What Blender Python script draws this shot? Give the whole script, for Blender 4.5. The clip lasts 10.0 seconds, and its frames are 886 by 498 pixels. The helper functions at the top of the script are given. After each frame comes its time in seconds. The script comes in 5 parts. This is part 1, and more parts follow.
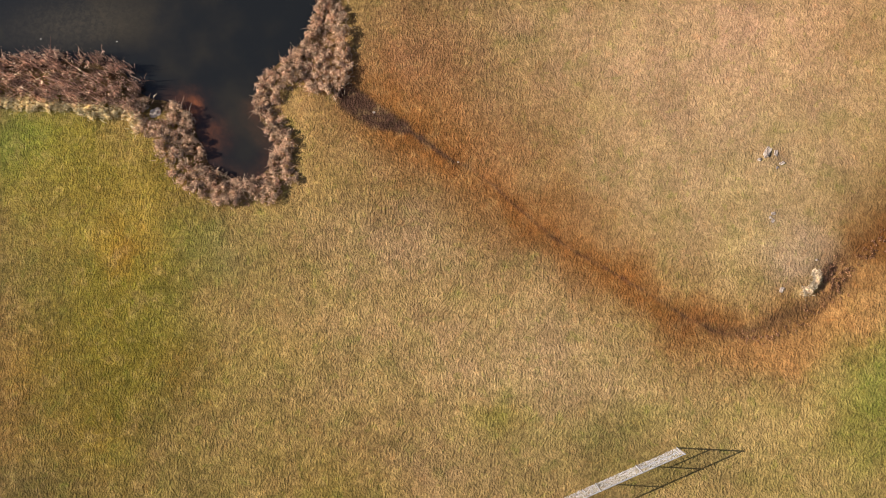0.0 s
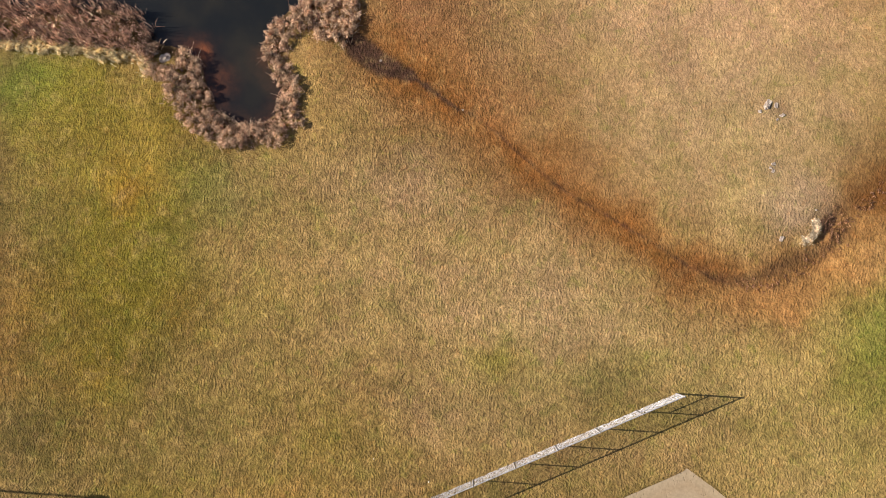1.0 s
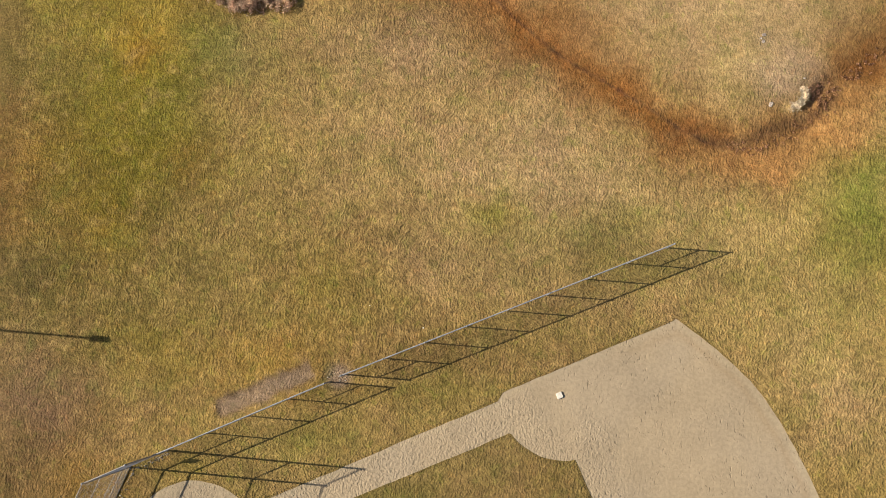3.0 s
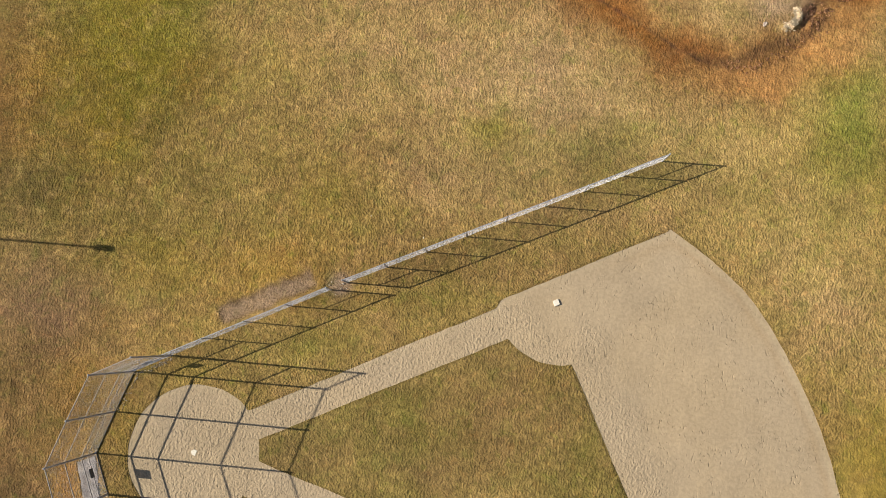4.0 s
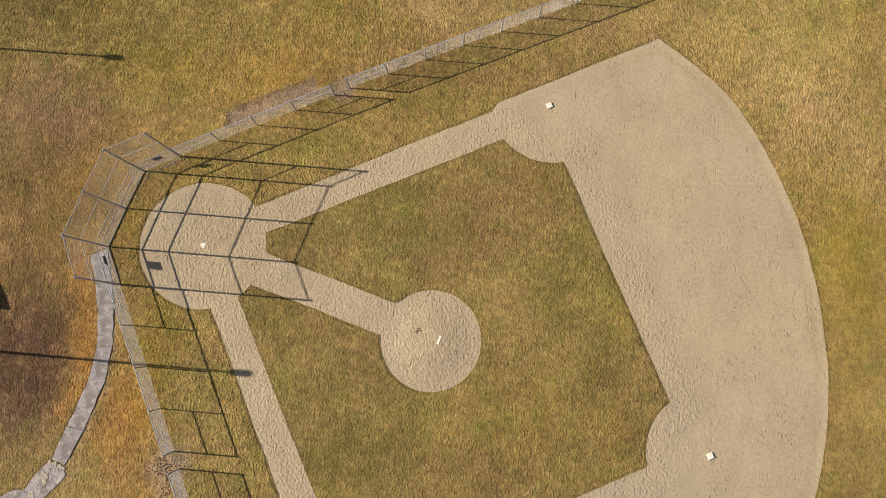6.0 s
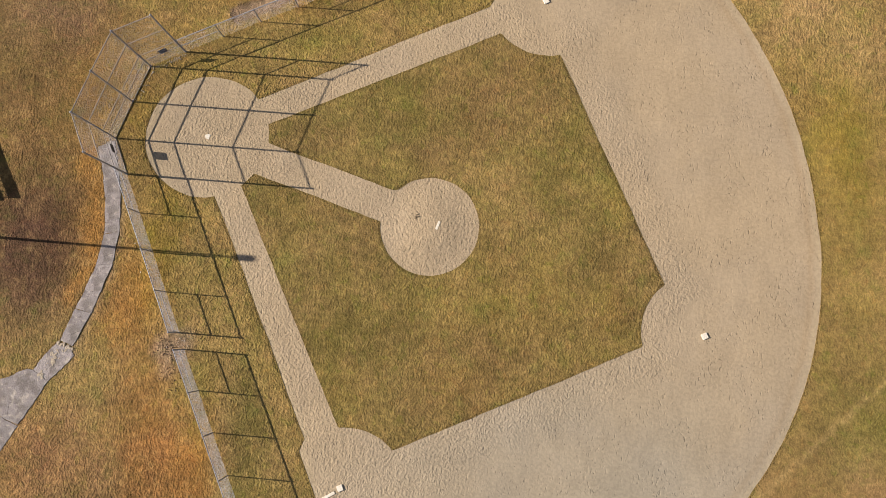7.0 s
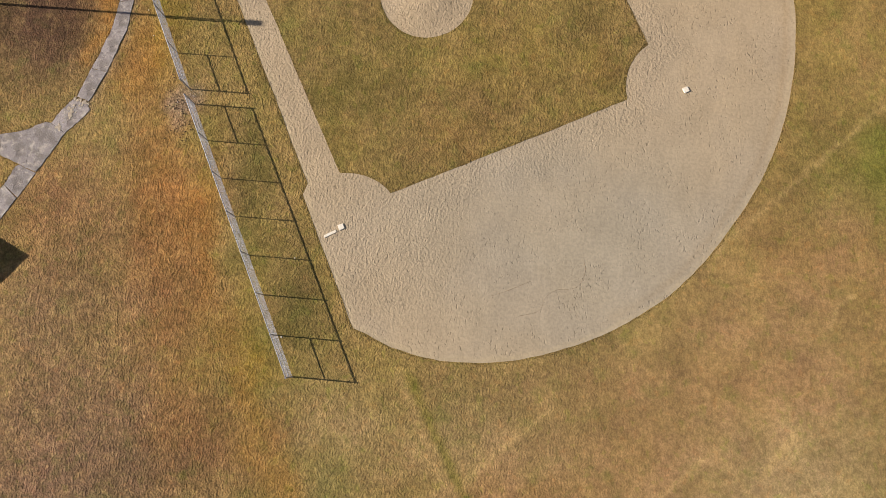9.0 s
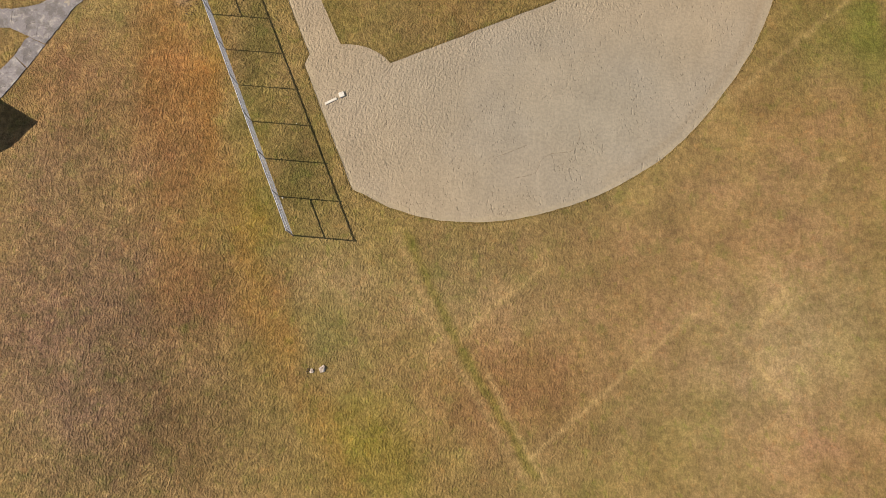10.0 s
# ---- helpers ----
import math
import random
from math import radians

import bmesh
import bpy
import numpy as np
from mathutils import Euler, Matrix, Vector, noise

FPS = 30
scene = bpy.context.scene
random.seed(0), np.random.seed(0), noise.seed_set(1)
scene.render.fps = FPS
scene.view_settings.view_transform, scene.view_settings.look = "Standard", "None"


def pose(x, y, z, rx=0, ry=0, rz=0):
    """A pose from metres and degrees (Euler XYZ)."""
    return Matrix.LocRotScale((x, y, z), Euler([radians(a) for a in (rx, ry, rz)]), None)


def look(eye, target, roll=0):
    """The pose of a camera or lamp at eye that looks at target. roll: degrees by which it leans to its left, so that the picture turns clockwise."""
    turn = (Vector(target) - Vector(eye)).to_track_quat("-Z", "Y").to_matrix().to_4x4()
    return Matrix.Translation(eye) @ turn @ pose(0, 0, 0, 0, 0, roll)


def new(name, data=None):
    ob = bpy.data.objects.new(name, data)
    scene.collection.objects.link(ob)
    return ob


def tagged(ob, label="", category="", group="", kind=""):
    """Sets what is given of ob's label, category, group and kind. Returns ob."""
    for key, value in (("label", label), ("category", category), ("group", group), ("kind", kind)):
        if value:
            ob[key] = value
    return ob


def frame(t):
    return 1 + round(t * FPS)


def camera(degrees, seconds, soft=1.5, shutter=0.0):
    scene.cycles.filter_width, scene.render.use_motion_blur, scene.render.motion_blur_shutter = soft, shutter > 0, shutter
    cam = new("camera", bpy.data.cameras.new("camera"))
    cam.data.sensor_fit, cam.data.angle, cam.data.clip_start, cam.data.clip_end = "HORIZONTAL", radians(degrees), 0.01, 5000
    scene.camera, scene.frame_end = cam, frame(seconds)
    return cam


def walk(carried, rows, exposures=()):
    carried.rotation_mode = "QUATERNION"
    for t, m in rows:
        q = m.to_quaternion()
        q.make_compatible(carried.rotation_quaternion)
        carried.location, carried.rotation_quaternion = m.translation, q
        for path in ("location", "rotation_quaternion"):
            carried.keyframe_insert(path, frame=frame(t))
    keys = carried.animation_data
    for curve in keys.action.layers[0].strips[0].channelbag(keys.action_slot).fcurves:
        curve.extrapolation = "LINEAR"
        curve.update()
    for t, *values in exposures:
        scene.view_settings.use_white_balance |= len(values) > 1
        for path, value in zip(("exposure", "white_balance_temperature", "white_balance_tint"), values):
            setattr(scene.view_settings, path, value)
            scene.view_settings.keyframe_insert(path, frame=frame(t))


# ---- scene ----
from mathutils.geometry import delaunay_2d_cdt

# ---------------------------------------------------------------- camera
cam = camera(69.41, 10.0, soft=0.55)
PATH = [
    (0, 19.813, 31.473, 46.219, 4.861, 2.944, -2.486),
    (0.5, 19.497, 28.758, 46.133, 5.926, 2.824, -1.977),
    (1, 19.286, 25.909, 45.975, 6.822, 2.659, -1.353),
    (1.5, 19.158, 22.950, 45.818, 7.562, 2.533, -0.769),
    (2, 19.117, 19.968, 45.685, 8.159, 2.467, -0.398),
    (2.5, 19.131, 16.947, 45.625, 8.539, 2.403, -0.113),
    (3, 19.138, 13.925, 45.689, 8.633, 2.310, 0.134),
    (3.5, 19.037, 10.852, 45.748, 8.543, 2.116, 0.311),
    (4, 18.755, 7.695, 45.669, 8.347, 1.743, 0.438),
    (4.5, 18.452, 4.515, 45.572, 8.004, 1.318, 0.409),
    (5, 18.122, 1.142, 45.644, 7.722, 0.875, 0.379),
    (5.5, 17.913, -2.481, 45.742, 7.598, 0.553, 0.313),
    (6, 18.052, -6.390, 45.923, 7.625, 0.661, 0.228),
    (6.5, 18.355, -10.514, 45.917, 7.752, 0.971, 0.192),
    (7, 18.648, -14.812, 45.710, 7.900, 1.243, 0.253),
    (7.5, 18.913, -19.230, 45.645, 8.048, 1.482, 0.316),
    (8, 18.976, -23.779, 45.620, 8.197, 1.437, 0.386),
    (8.5, 18.919, -28.649, 45.601, 8.448, 1.226, 0.430),
    (9, 18.942, -33.890, 45.537, 8.979, 1.093, 0.402),
    (9.5, 19.113, -39.252, 45.230, 9.559, 1.148, 0.496),
    (10, 19.397, -44.638, 44.767, 10.029, 1.300, 0.648),
]
EXPOSURE = 1.1
walk(cam, [(t, pose(x, y, z, rx, ry, rz)) for t, x, y, z, rx, ry, rz in PATH],
     exposures=[(t, EXPOSURE + step, 6500, tint) for t, step, tint in (
         (0.0, 0.0, 10), (1.0, 0.0, 9), (2.5, 0.0, 5), (4.0, 0.05, 3), (5.5, 0.06, 3), (7.0, 0.0, 9), (7.5, -0.05, 9), (8.5, -0.06, 9), (10.0, -0.05, 7))])

# ---------------------------------------------------------------- light
RUN, SIDE = 2.45, 0.2      # how far a shadow runs east and south for each metre of height
SUN = Vector((-RUN, SIDE, 1.0)).normalized()      # towards the low western sun
world = bpy.data.worlds.new("sky")
scene.world = world
world.use_nodes = True
wn = world.node_tree.nodes
sky = wn.new("ShaderNodeTexSky")
sky.sky_type = 'NISHITA'
sky.sun_disc = False
sky.sun_elevation = math.asin(SUN.z)
sky.sun_rotation = radians(274.6)
wn["Background"].inputs[1].default_value = 0.05
sky_tint = wn.new("ShaderNodeMix")      # tints the sky faintly rosy to warm the shadows
sky_tint.data_type, sky_tint.blend_type = 'RGBA', 'MULTIPLY'
sky_tint.inputs[0].default_value = 1.0
sky_tint.inputs[7].default_value = (1.07, 0.98, 1.0, 1.0)
world.node_tree.links.new(sky.outputs[0], sky_tint.inputs[6])
world.node_tree.links.new(sky_tint.outputs[2], wn["Background"].inputs[0])
sun_data = bpy.data.lights.new("sun", 'SUN')
sun_data.energy = 5.0
sun_data.angle = radians(0.35)
sun_data.color = (1.0, 0.93, 0.82)
sun = new("sun", sun_data)
sun.matrix_world = look(SUN * 100, (0, 0, 0))


# ---------------------------------------------------------------- materials
def lin(r, g, b, k=1.0):
    f = lambda c: (c / 255 / 12.92 if c < 11 else ((c / 255 + 0.055) / 1.055) ** 2.4) * k
    return (f(r), f(g), f(b))


class Nodes:
    """A small builder for a node material."""

    def __init__(self, name, rough=0.8, metal=0.0, spec=0.3):
        self.mat = bpy.data.materials.new(name)
        self.mat.use_nodes = True
        self.tree = self.mat.node_tree
        self.bsdf = self.tree.nodes["Principled BSDF"]
        self.bsdf.inputs["Roughness"].default_value = rough
        self.bsdf.inputs["Metallic"].default_value = metal
        self.bsdf.inputs["Specular IOR Level"].default_value = spec
        self.coord = self.tree.nodes.new("ShaderNodeTexCoord").outputs["Object"]

    def put(self, socket, value):
        if isinstance(value, bpy.types.NodeSocket):
            self.tree.links.new(value, socket)
        elif isinstance(value, tuple) and len(value) == 3 and socket.type == 'RGBA':
            socket.default_value = (*value, 1)
        else:
            socket.default_value = value

    def noise(self, scale, detail=4.0, rough=0.55, stretch=None, warp=0.0, offset=0.0):
        n = self.tree.nodes.new("ShaderNodeTexNoise")
        n.inputs["Scale"].default_value, n.inputs["Detail"].default_value = scale, detail
        n.inputs["Roughness"].default_value, n.inputs["Distortion"].default_value = rough, warp
        where = self.coord
        if stretch or offset:
            m = self.tree.nodes.new("ShaderNodeMapping")
            m.inputs["Scale"].default_value = stretch or (1, 1, 1)
            m.inputs["Location"].default_value = (offset, offset * 0.7, 0)
            self.put(m.inputs[0], where)
            where = m.outputs[0]
        self.put(n.inputs["Vector"], where)
        return n.outputs["Fac"]

    def cells(self, scale, feature='F1'):
        n = self.tree.nodes.new("ShaderNodeTexVoronoi")
        n.feature = feature
        n.inputs["Scale"].default_value = scale
        self.put(n.inputs["Vector"], self.coord)
        return n.outputs["Distance"]

    def ramp(self, fac, low, high, a=0.0, b=1.0):
        n = self.tree.nodes.new("ShaderNodeMapRange")
        n.interpolation_type = 'SMOOTHSTEP'
        for k, v in zip((0, 1, 2, 3, 4), (fac, low, high, a, b)):
            self.put(n.inputs[k], v)
        return n.outputs[0]

    def math(self, op, a, b=0.0):
        n = self.tree.nodes.new("ShaderNodeMath")
        n.operation = op
        self.put(n.inputs[0], a), self.put(n.inputs[1], b)
        return n.outputs[0]

    def mix(self, fac, a, b, blend='MIX'):
        n = self.tree.nodes.new("ShaderNodeMix")
        n.data_type, n.blend_type = 'RGBA', blend
        self.put(n.inputs[0], fac), self.put(n.inputs[6], a), self.put(n.inputs[7], b)
        return n.outputs[2]

    def scale_color(self, color, fac):
        n = self.tree.nodes.new("ShaderNodeVectorMath")
        n.operation = 'SCALE'
        self.put(n.inputs[0], color), self.put(n.inputs["Scale"], fac)
        return n.outputs[0]

    def fresh(self, color):
        """One where the tone can carry green shoots, none on rusty ground."""
        n = self.tree.nodes.new("ShaderNodeSeparateColor")
        self.put(n.inputs[0], color)
        return self.ramp(self.math('DIVIDE', n.outputs[0], n.outputs[1]), 2.1, 1.7)

    def attribute(self, name, output="Color"):
        n = self.tree.nodes.new("ShaderNodeAttribute")
        n.attribute_name = name
        return n.outputs[output]

    def chance(self):
        return self.tree.nodes.new("ShaderNodeObjectInfo").outputs["Random"]

    def island(self):
        return self.tree.nodes.new("ShaderNodeNewGeometry").outputs["Random Per Island"]

    def done(self, color, bump=None, strength=1.0, distance=0.02, rough=None):
        self.put(self.bsdf.inputs["Base Color"], color)
        if bump is not None:
            n = self.tree.nodes.new("ShaderNodeBump")
            n.inputs["Strength"].default_value, n.inputs["Distance"].default_value = strength, distance
            self.put(n.inputs["Height"], bump)
            self.put(self.bsdf.inputs["Normal"], n.outputs[0])
        if rough is not None:
            self.put(self.bsdf.inputs["Roughness"], rough)
        return self.mat


def grass_material(name, relief):
    """Dormant lawn: the broad tone comes with the mesh, mottling and blades are grown here."""
    n = Nodes(name, 0.95, spec=0.1)
    tone = n.attribute("tone")
    shaggy = n.attribute("tone", "Alpha")
    broad = n.noise(0.3, 5, 0.6)
    patch = n.noise(0.9, 6, 0.68, offset=3.0)
    streak = n.noise(2.2, 4, 0.6, offset=8.0)
    tuft = n.noise(7.0, 3, 0.6, warp=0.3)
    blade = n.noise(19.0, 3, 0.6)
    c = n.scale_color(tone, n.ramp(broad, 0.3, 0.7, 0.86, 1.14))
    c = n.mix(n.math('MULTIPLY', n.ramp(patch, 0.5, 0.72, 0.0, 0.36), shaggy), c, n.mix(0.5, n.scale_color(tone, 1.35), lin(206, 172, 112, 0.8)))
    c = n.mix(n.math('MULTIPLY', n.ramp(patch, 0.5, 0.28, 0.0, 0.4), shaggy), c, n.mix(0.5, n.scale_color(tone, 0.75), lin(108, 96, 48, 0.8)))
    c = n.scale_color(c, n.ramp(streak, 0.3, 0.7, 0.82, 1.18))
    hue = n.noise(0.55, 4, 0.6, offset=17.0)
    c = n.mix(n.math('MULTIPLY', n.ramp(hue, 0.53, 0.68, 0.0, 0.36), n.fresh(tone)), c, n.mix(0.6, c, lin(110, 118, 52, 0.75)))
    c = n.mix(n.ramp(hue, 0.47, 0.32, 0.0, 0.34), c, n.mix(0.6, c, lin(178, 140, 92, 0.75)))
    if not relief:
        matted = n.noise(7.2, 1.8, 0.5, warp=0.3, offset=29.0)
        clump = n.noise(3.3, 3.0, 0.58, warp=0.5, offset=41.0)
        wisp = n.noise(1.0, 4.0, 0.6, stretch=(1.0, 0.7, 1.0), warp=0.9, offset=53.0)
        c = n.scale_color(c, n.ramp(matted, 0.3, 0.7, 0.86, 1.14))
        c = n.scale_color(c, n.math('ADD', 1.0, n.math('MULTIPLY', n.ramp(clump, 0.3, 0.7, -0.19, 0.19), shaggy)))
        c = n.mix(n.math('MULTIPLY', n.ramp(wisp, 0.52, 0.68, 0.0, 0.5), shaggy), c, n.mix(1.0, c, (1.2, 1.17, 1.2), 'MULTIPLY'))
        c = n.mix(n.math('MULTIPLY', n.ramp(wisp, 0.48, 0.32, 0.0, 0.5), shaggy), c, n.mix(1.0, c, (0.8, 0.83, 0.76), 'MULTIPLY'))
        speck = n.noise(1.5, 3.0, 0.6, warp=0.6, offset=67.0)
        c = n.mix(n.math('MULTIPLY', n.ramp(speck, 0.56, 0.7, 0.0, 0.6), n.fresh(tone)), c, n.mix(1.0, c, (0.82, 1.0, 0.66), 'MULTIPLY'))
        c = n.mix(n.ramp(speck, 0.44, 0.3, 0.0, 0.6), c, n.mix(1.0, c, (1.12, 0.98, 0.9), 'MULTIPLY'))
        c = n.scale_color(c, n.ramp(blade, 0.25, 0.75, 0.93, 1.07))
        h = n.math('ADD', n.math('ADD', matted, n.math('MULTIPLY', clump, 0.65)), n.math('MULTIPLY', blade, 0.1))
        return n.done(c, n.math('MULTIPLY', h, shaggy), 1.0, 0.1)
    c = n.scale_color(c, n.ramp(tuft, 0.3, 0.7, 0.75, 1.25))
    c = n.scale_color(c, n.ramp(blade, 0.25, 0.75, 0.72, 1.28))
    h = n.math('ADD', n.math('ADD', tuft, n.math('MULTIPLY', patch, 0.5)), n.math('MULTIPLY', blade, 0.4))
    return n.done(c, h, 1.0, relief)


def dirt_material():
    """Raked infield clay and sand with scuffs where feet have turned it."""
    n = Nodes("infield_clay", 0.95, spec=0.15)
    tone = n.attribute("tone")
    churn = n.attribute("churn")
    broad = n.noise(0.25, 5, 0.6)
    rake = n.noise(1.2, 4, 0.6, stretch=(1.0, 0.35, 1.0))
    grain = n.noise(34.0, 3, 0.6)
    lumps = n.noise(7.0, 1.2, 0.45, warp=0.2)
    worm = n.noise(4.6, 1.2, 0.45, warp=0.4, offset=5.0)
    scuff = n.noise(6.5, 2.0, 0.5, stretch=(1.0, 0.42, 1.0), warp=0.8, offset=23.0)
    rare = n.ramp(n.noise(0.45, 3, 0.6, offset=11.0), 0.42, 0.6)
    pits = n.math('MULTIPLY', n.ramp(scuff, 0.6, 0.7), n.math('MAXIMUM', rare, churn))
    c = n.scale_color(tone, n.ramp(broad, 0.3, 0.7, 0.95, 1.05))
    c = n.mix(n.ramp(n.noise(0.16, 4, 0.55, offset=31.0), 0.42, 0.62, 0.0, 0.5), c, n.mix(1.0, c, (0.96, 0.985, 1.05), 'MULTIPLY'))
    c = n.scale_color(c, n.ramp(rake, 0.3, 0.7, 0.96, 1.04))
    c = n.scale_color(c, n.ramp(grain, 0.3, 0.7, 0.97, 1.03))
    c = n.scale_color(c, n.ramp(worm, 0.3, 0.7, 0.93, 1.08))
    c = n.scale_color(c, n.ramp(pits, 0.2, 0.9, 1.0, 0.77))
    h = n.math('MULTIPLY', n.math('ADD', n.math('MULTIPLY', lumps, 0.5), n.math('MULTIPLY', worm, 0.55)), n.ramp(churn, 0.0, 1.0, 0.18, 0.88))
    h = n.math('SUBTRACT', h, n.math('MULTIPLY', pits, 0.2))
    h = n.math('ADD', h, n.math('MULTIPLY', grain, 0.015))
    return n.done(c, h, 1.0, 0.1)


def plain_material(name, a, b, scale, rough=0.8, metal=0.0, bump=0.0, spec=0.3, fine=None):
    n = Nodes(name, rough, metal, spec)
    f = n.noise(scale, 5, 0.6)
    c = n.mix(n.ramp(f, 0.3, 0.7), a, b)
    g = n.noise(fine or scale * 9, 3, 0.6)
    c = n.scale_color(c, n.ramp(g, 0.25, 0.75, 0.82, 1.15))
    return n.done(c, g if bump else None, 1.0, bump)


def blade_material(name, dark, light, clear=0.3):
    """Thin dry leaves, which let some light through."""
    n = Nodes(name, 0.8, spec=0.15)
    c = n.mix(n.math('POWER', n.island(), 1.2), dark, light)
    c = n.scale_color(c, n.ramp(n.noise(1.6, 5, 0.65), 0.38, 0.62, 0.5, 1.4))
    n.done(c)
    thin = n.tree.nodes.new("ShaderNodeBsdfTranslucent")
    both = n.tree.nodes.new("ShaderNodeMixShader")
    both.inputs[0].default_value = clear
    n.put(thin.inputs["Color"], c)
    n.put(both.inputs[1], n.bsdf.outputs[0])
    n.put(both.inputs[2], thin.outputs[0])
    n.put(n.tree.nodes["Material Output"].inputs["Surface"], both.outputs[0])
    return n.mat


M_GRASS = grass_material("dormant_grass", 0.2)
M_TUFT = grass_material("grass_tufts", 0.0)
M_DIRT = dirt_material()
M_STEEL = plain_material("galvanised_steel", (0.27, 0.265, 0.29), (0.36, 0.35, 0.375), 3.0, 0.6, 0.15, spec=0.3)
M_WIRE = plain_material("bright_zinc_wire", (0.38, 0.37, 0.41), (0.48, 0.47, 0.50), 3.0, 0.5, 0.2, spec=0.4)
M_RAIL = plain_material("weathered_rail", (0.26, 0.22, 0.20), (0.36, 0.31, 0.28), 3.0, 0.7)
M_POST = plain_material("weathered_pipe", (0.30, 0.28, 0.30), (0.42, 0.40, 0.40), 4.0, 0.5, 0.4)
M_WHITE = plain_material("white_rubber", (0.70, 0.64, 0.56), (0.62, 0.53, 0.42), 7.0, 0.6)
M_STONE = plain_material("grey_stone", lin(160, 140, 128, 0.7), lin(228, 208, 190, 0.78), 3.0, 0.9, bump=0.05)
M_SIGN = plain_material("dark_plate", (0.05, 0.05, 0.06), (0.09, 0.085, 0.09), 5.0, 0.5)
M_WOOD = plain_material("grey_boards", (0.20, 0.16, 0.12), (0.30, 0.25, 0.20), 2.0, 0.8)
M_ROOF = plain_material("dark_shingle", (0.06, 0.06, 0.065), (0.1, 0.1, 0.1), 3.0, 0.9)
M_REED = blade_material("dry_reed", lin(130, 94, 78), lin(252, 222, 188))
M_REED_DARK = blade_material("brown_cattail", lin(84, 48, 42), lin(255, 212, 182), 0.15)
M_FRINGE = blade_material("straw_fringe", lin(216, 184, 130), lin(255, 246, 206))
M_STRAW = blade_material("bleached_straw", lin(206, 178, 142), lin(255, 240, 212))
M_WEED = blade_material("brown_weed", lin(110, 78, 60), lin(186, 140, 106))


def water_material():
    n = Nodes("pond_water", 0.08, spec=0.35)
    murk = n.noise(0.12, 4, 0.6, offset=2.0)
    c = n.mix(n.ramp(murk, 0.45, 0.7), (0.011, 0.012, 0.0125), (0.024, 0.021, 0.016))
    tone = n.attribute("tone")
    silt = n.noise(3.0, 5, 0.7, warp=0.6, offset=6.0)
    c = n.mix(1.0, c, n.scale_color(tone, n.ramp(silt, 0.3, 0.7, 0.6, 1.4)), 'ADD')
    return n.done(c, n.noise(0.9, 2), 0.08, 0.02)


M_WATER = water_material()

# ---------------------------------------------------------------- the plan
# The diamond has its own axes: u runs from home to first base, v from home to third.
TURN = radians(22.69)
VX, VY = math.cos(TURN), math.sin(TURN)


def uv(u, v):
    return (u * VY + v * VX, -u * VX + v * VY)


def arc(cx, cy, r, a, b, n):
    return [(cx + r * math.cos(radians(a + (b - a) * i / n)), cy + r * math.sin(radians(a + (b - a) * i / n))) for i in range(n + 1)]


def resample(loop, step, closed=True):
    p = np.array(loop + loop[:1] if closed else loop, float)
    d = np.r_[0, np.cumsum(np.hypot(*np.diff(p, axis=0).T))]
    s = np.linspace(0, d[-1], max(3, int(d[-1] / step)) + 1)
    out = np.stack([np.interp(s, d, p[:, 0]), np.interp(s, d, p[:, 1])], 1)
    return out[:-1] if closed else out


def smooth_line(points, step=0.4, closed=False):
    """A Catmull-Rom line through a few points."""
    p = [np.array(q, float) for q in points]
    p = [p[-1], *p, p[0], p[1]] if closed else [2 * p[0] - p[1], *p, 2 * p[-1] - p[-2]]
    out = []
    for a, b, c, d in zip(p, p[1:], p[2:], p[3:]):
        k = max(2, int(np.hypot(*(c - b)) / step))
        for i in range(k):
            t = i / k
            out.append(0.5 * (2 * b + (c - a) * t + (2 * a - 5 * b + 4 * c - d) * t * t + (3 * b - a - 3 * c + d) * t ** 3))
    if not closed:
        out.append(p[-2])
    return np.array(out)


def inside(p, loop):
    x, y = p[:, 0], p[:, 1]
    hit = np.zeros(len(p), bool)
    for (x0, y0), (x1, y1) in zip(loop, np.roll(loop, -1, axis=0)):
        if y0 != y1:
            hit ^= ((y0 > y) != (y1 > y)) & (x < x0 + (y - y0) * (x1 - x0) / (y1 - y0))
    return hit


def distance(p, line, closed=False):
    """Distance of each point to a line of points."""
    best = np.full(len(p), 1e9)
    ends = np.roll(line, -1, axis=0) if closed else line[1:]
    for a, b in zip(line, ends):
        d = b - a
        t = np.clip(((p - a) @ d) / max(d @ d, 1e-9), 0, 1)
        best = np.minimum(best, np.hypot(*(p - a - t[:, None] * d).T))
    return best


def step01(x, a, b):
    t = np.clip((x - a) / (b - a), 0, 1)
    return t * t * (3 - 2 * t)


# Outline of the clay, in diamond axes.
clay = arc(0, 0, 4.65, -12.4, -255, 60)
clay += [(-1.2, 23.35), (-1.62, 23.95), (-1.6, 36.9)]
for k in range(0, 71):
    a = 121.5 - k * 2.2
    r = np.interp(a, (-33, -28, -21, -11, 0, 13, 27, 42, 57, 70, 80, 95, 108, 122), (26.1, 26.9, 27.7, 28.2, 28.5, 28.6, 28.2, 28.05, 27.65, 27.4, 27.45, 27.8, 28.4, 28.2))
    clay.append((13.04 + r * math.cos(radians(a)), 13.04 + r * math.sin(radians(a))))
clay += [(34.4, -1.72), (23.9, -1.68), (23.25, -1.0)]
turf = [(0.92, 4.56)] + arc(0, 0, 4.65, 74, 60.5, 8) + [(9.25, 11.34)]
turf += arc(12.72, 12.72, 3.6, 202.0, -118.5, 60)[1:-1] + [(11.0, 9.55)]
turf += arc(0, 0, 4.65, 29.5, 13, 8) + arc(27.6, 0.15, 4.38, 163, 107, 16)
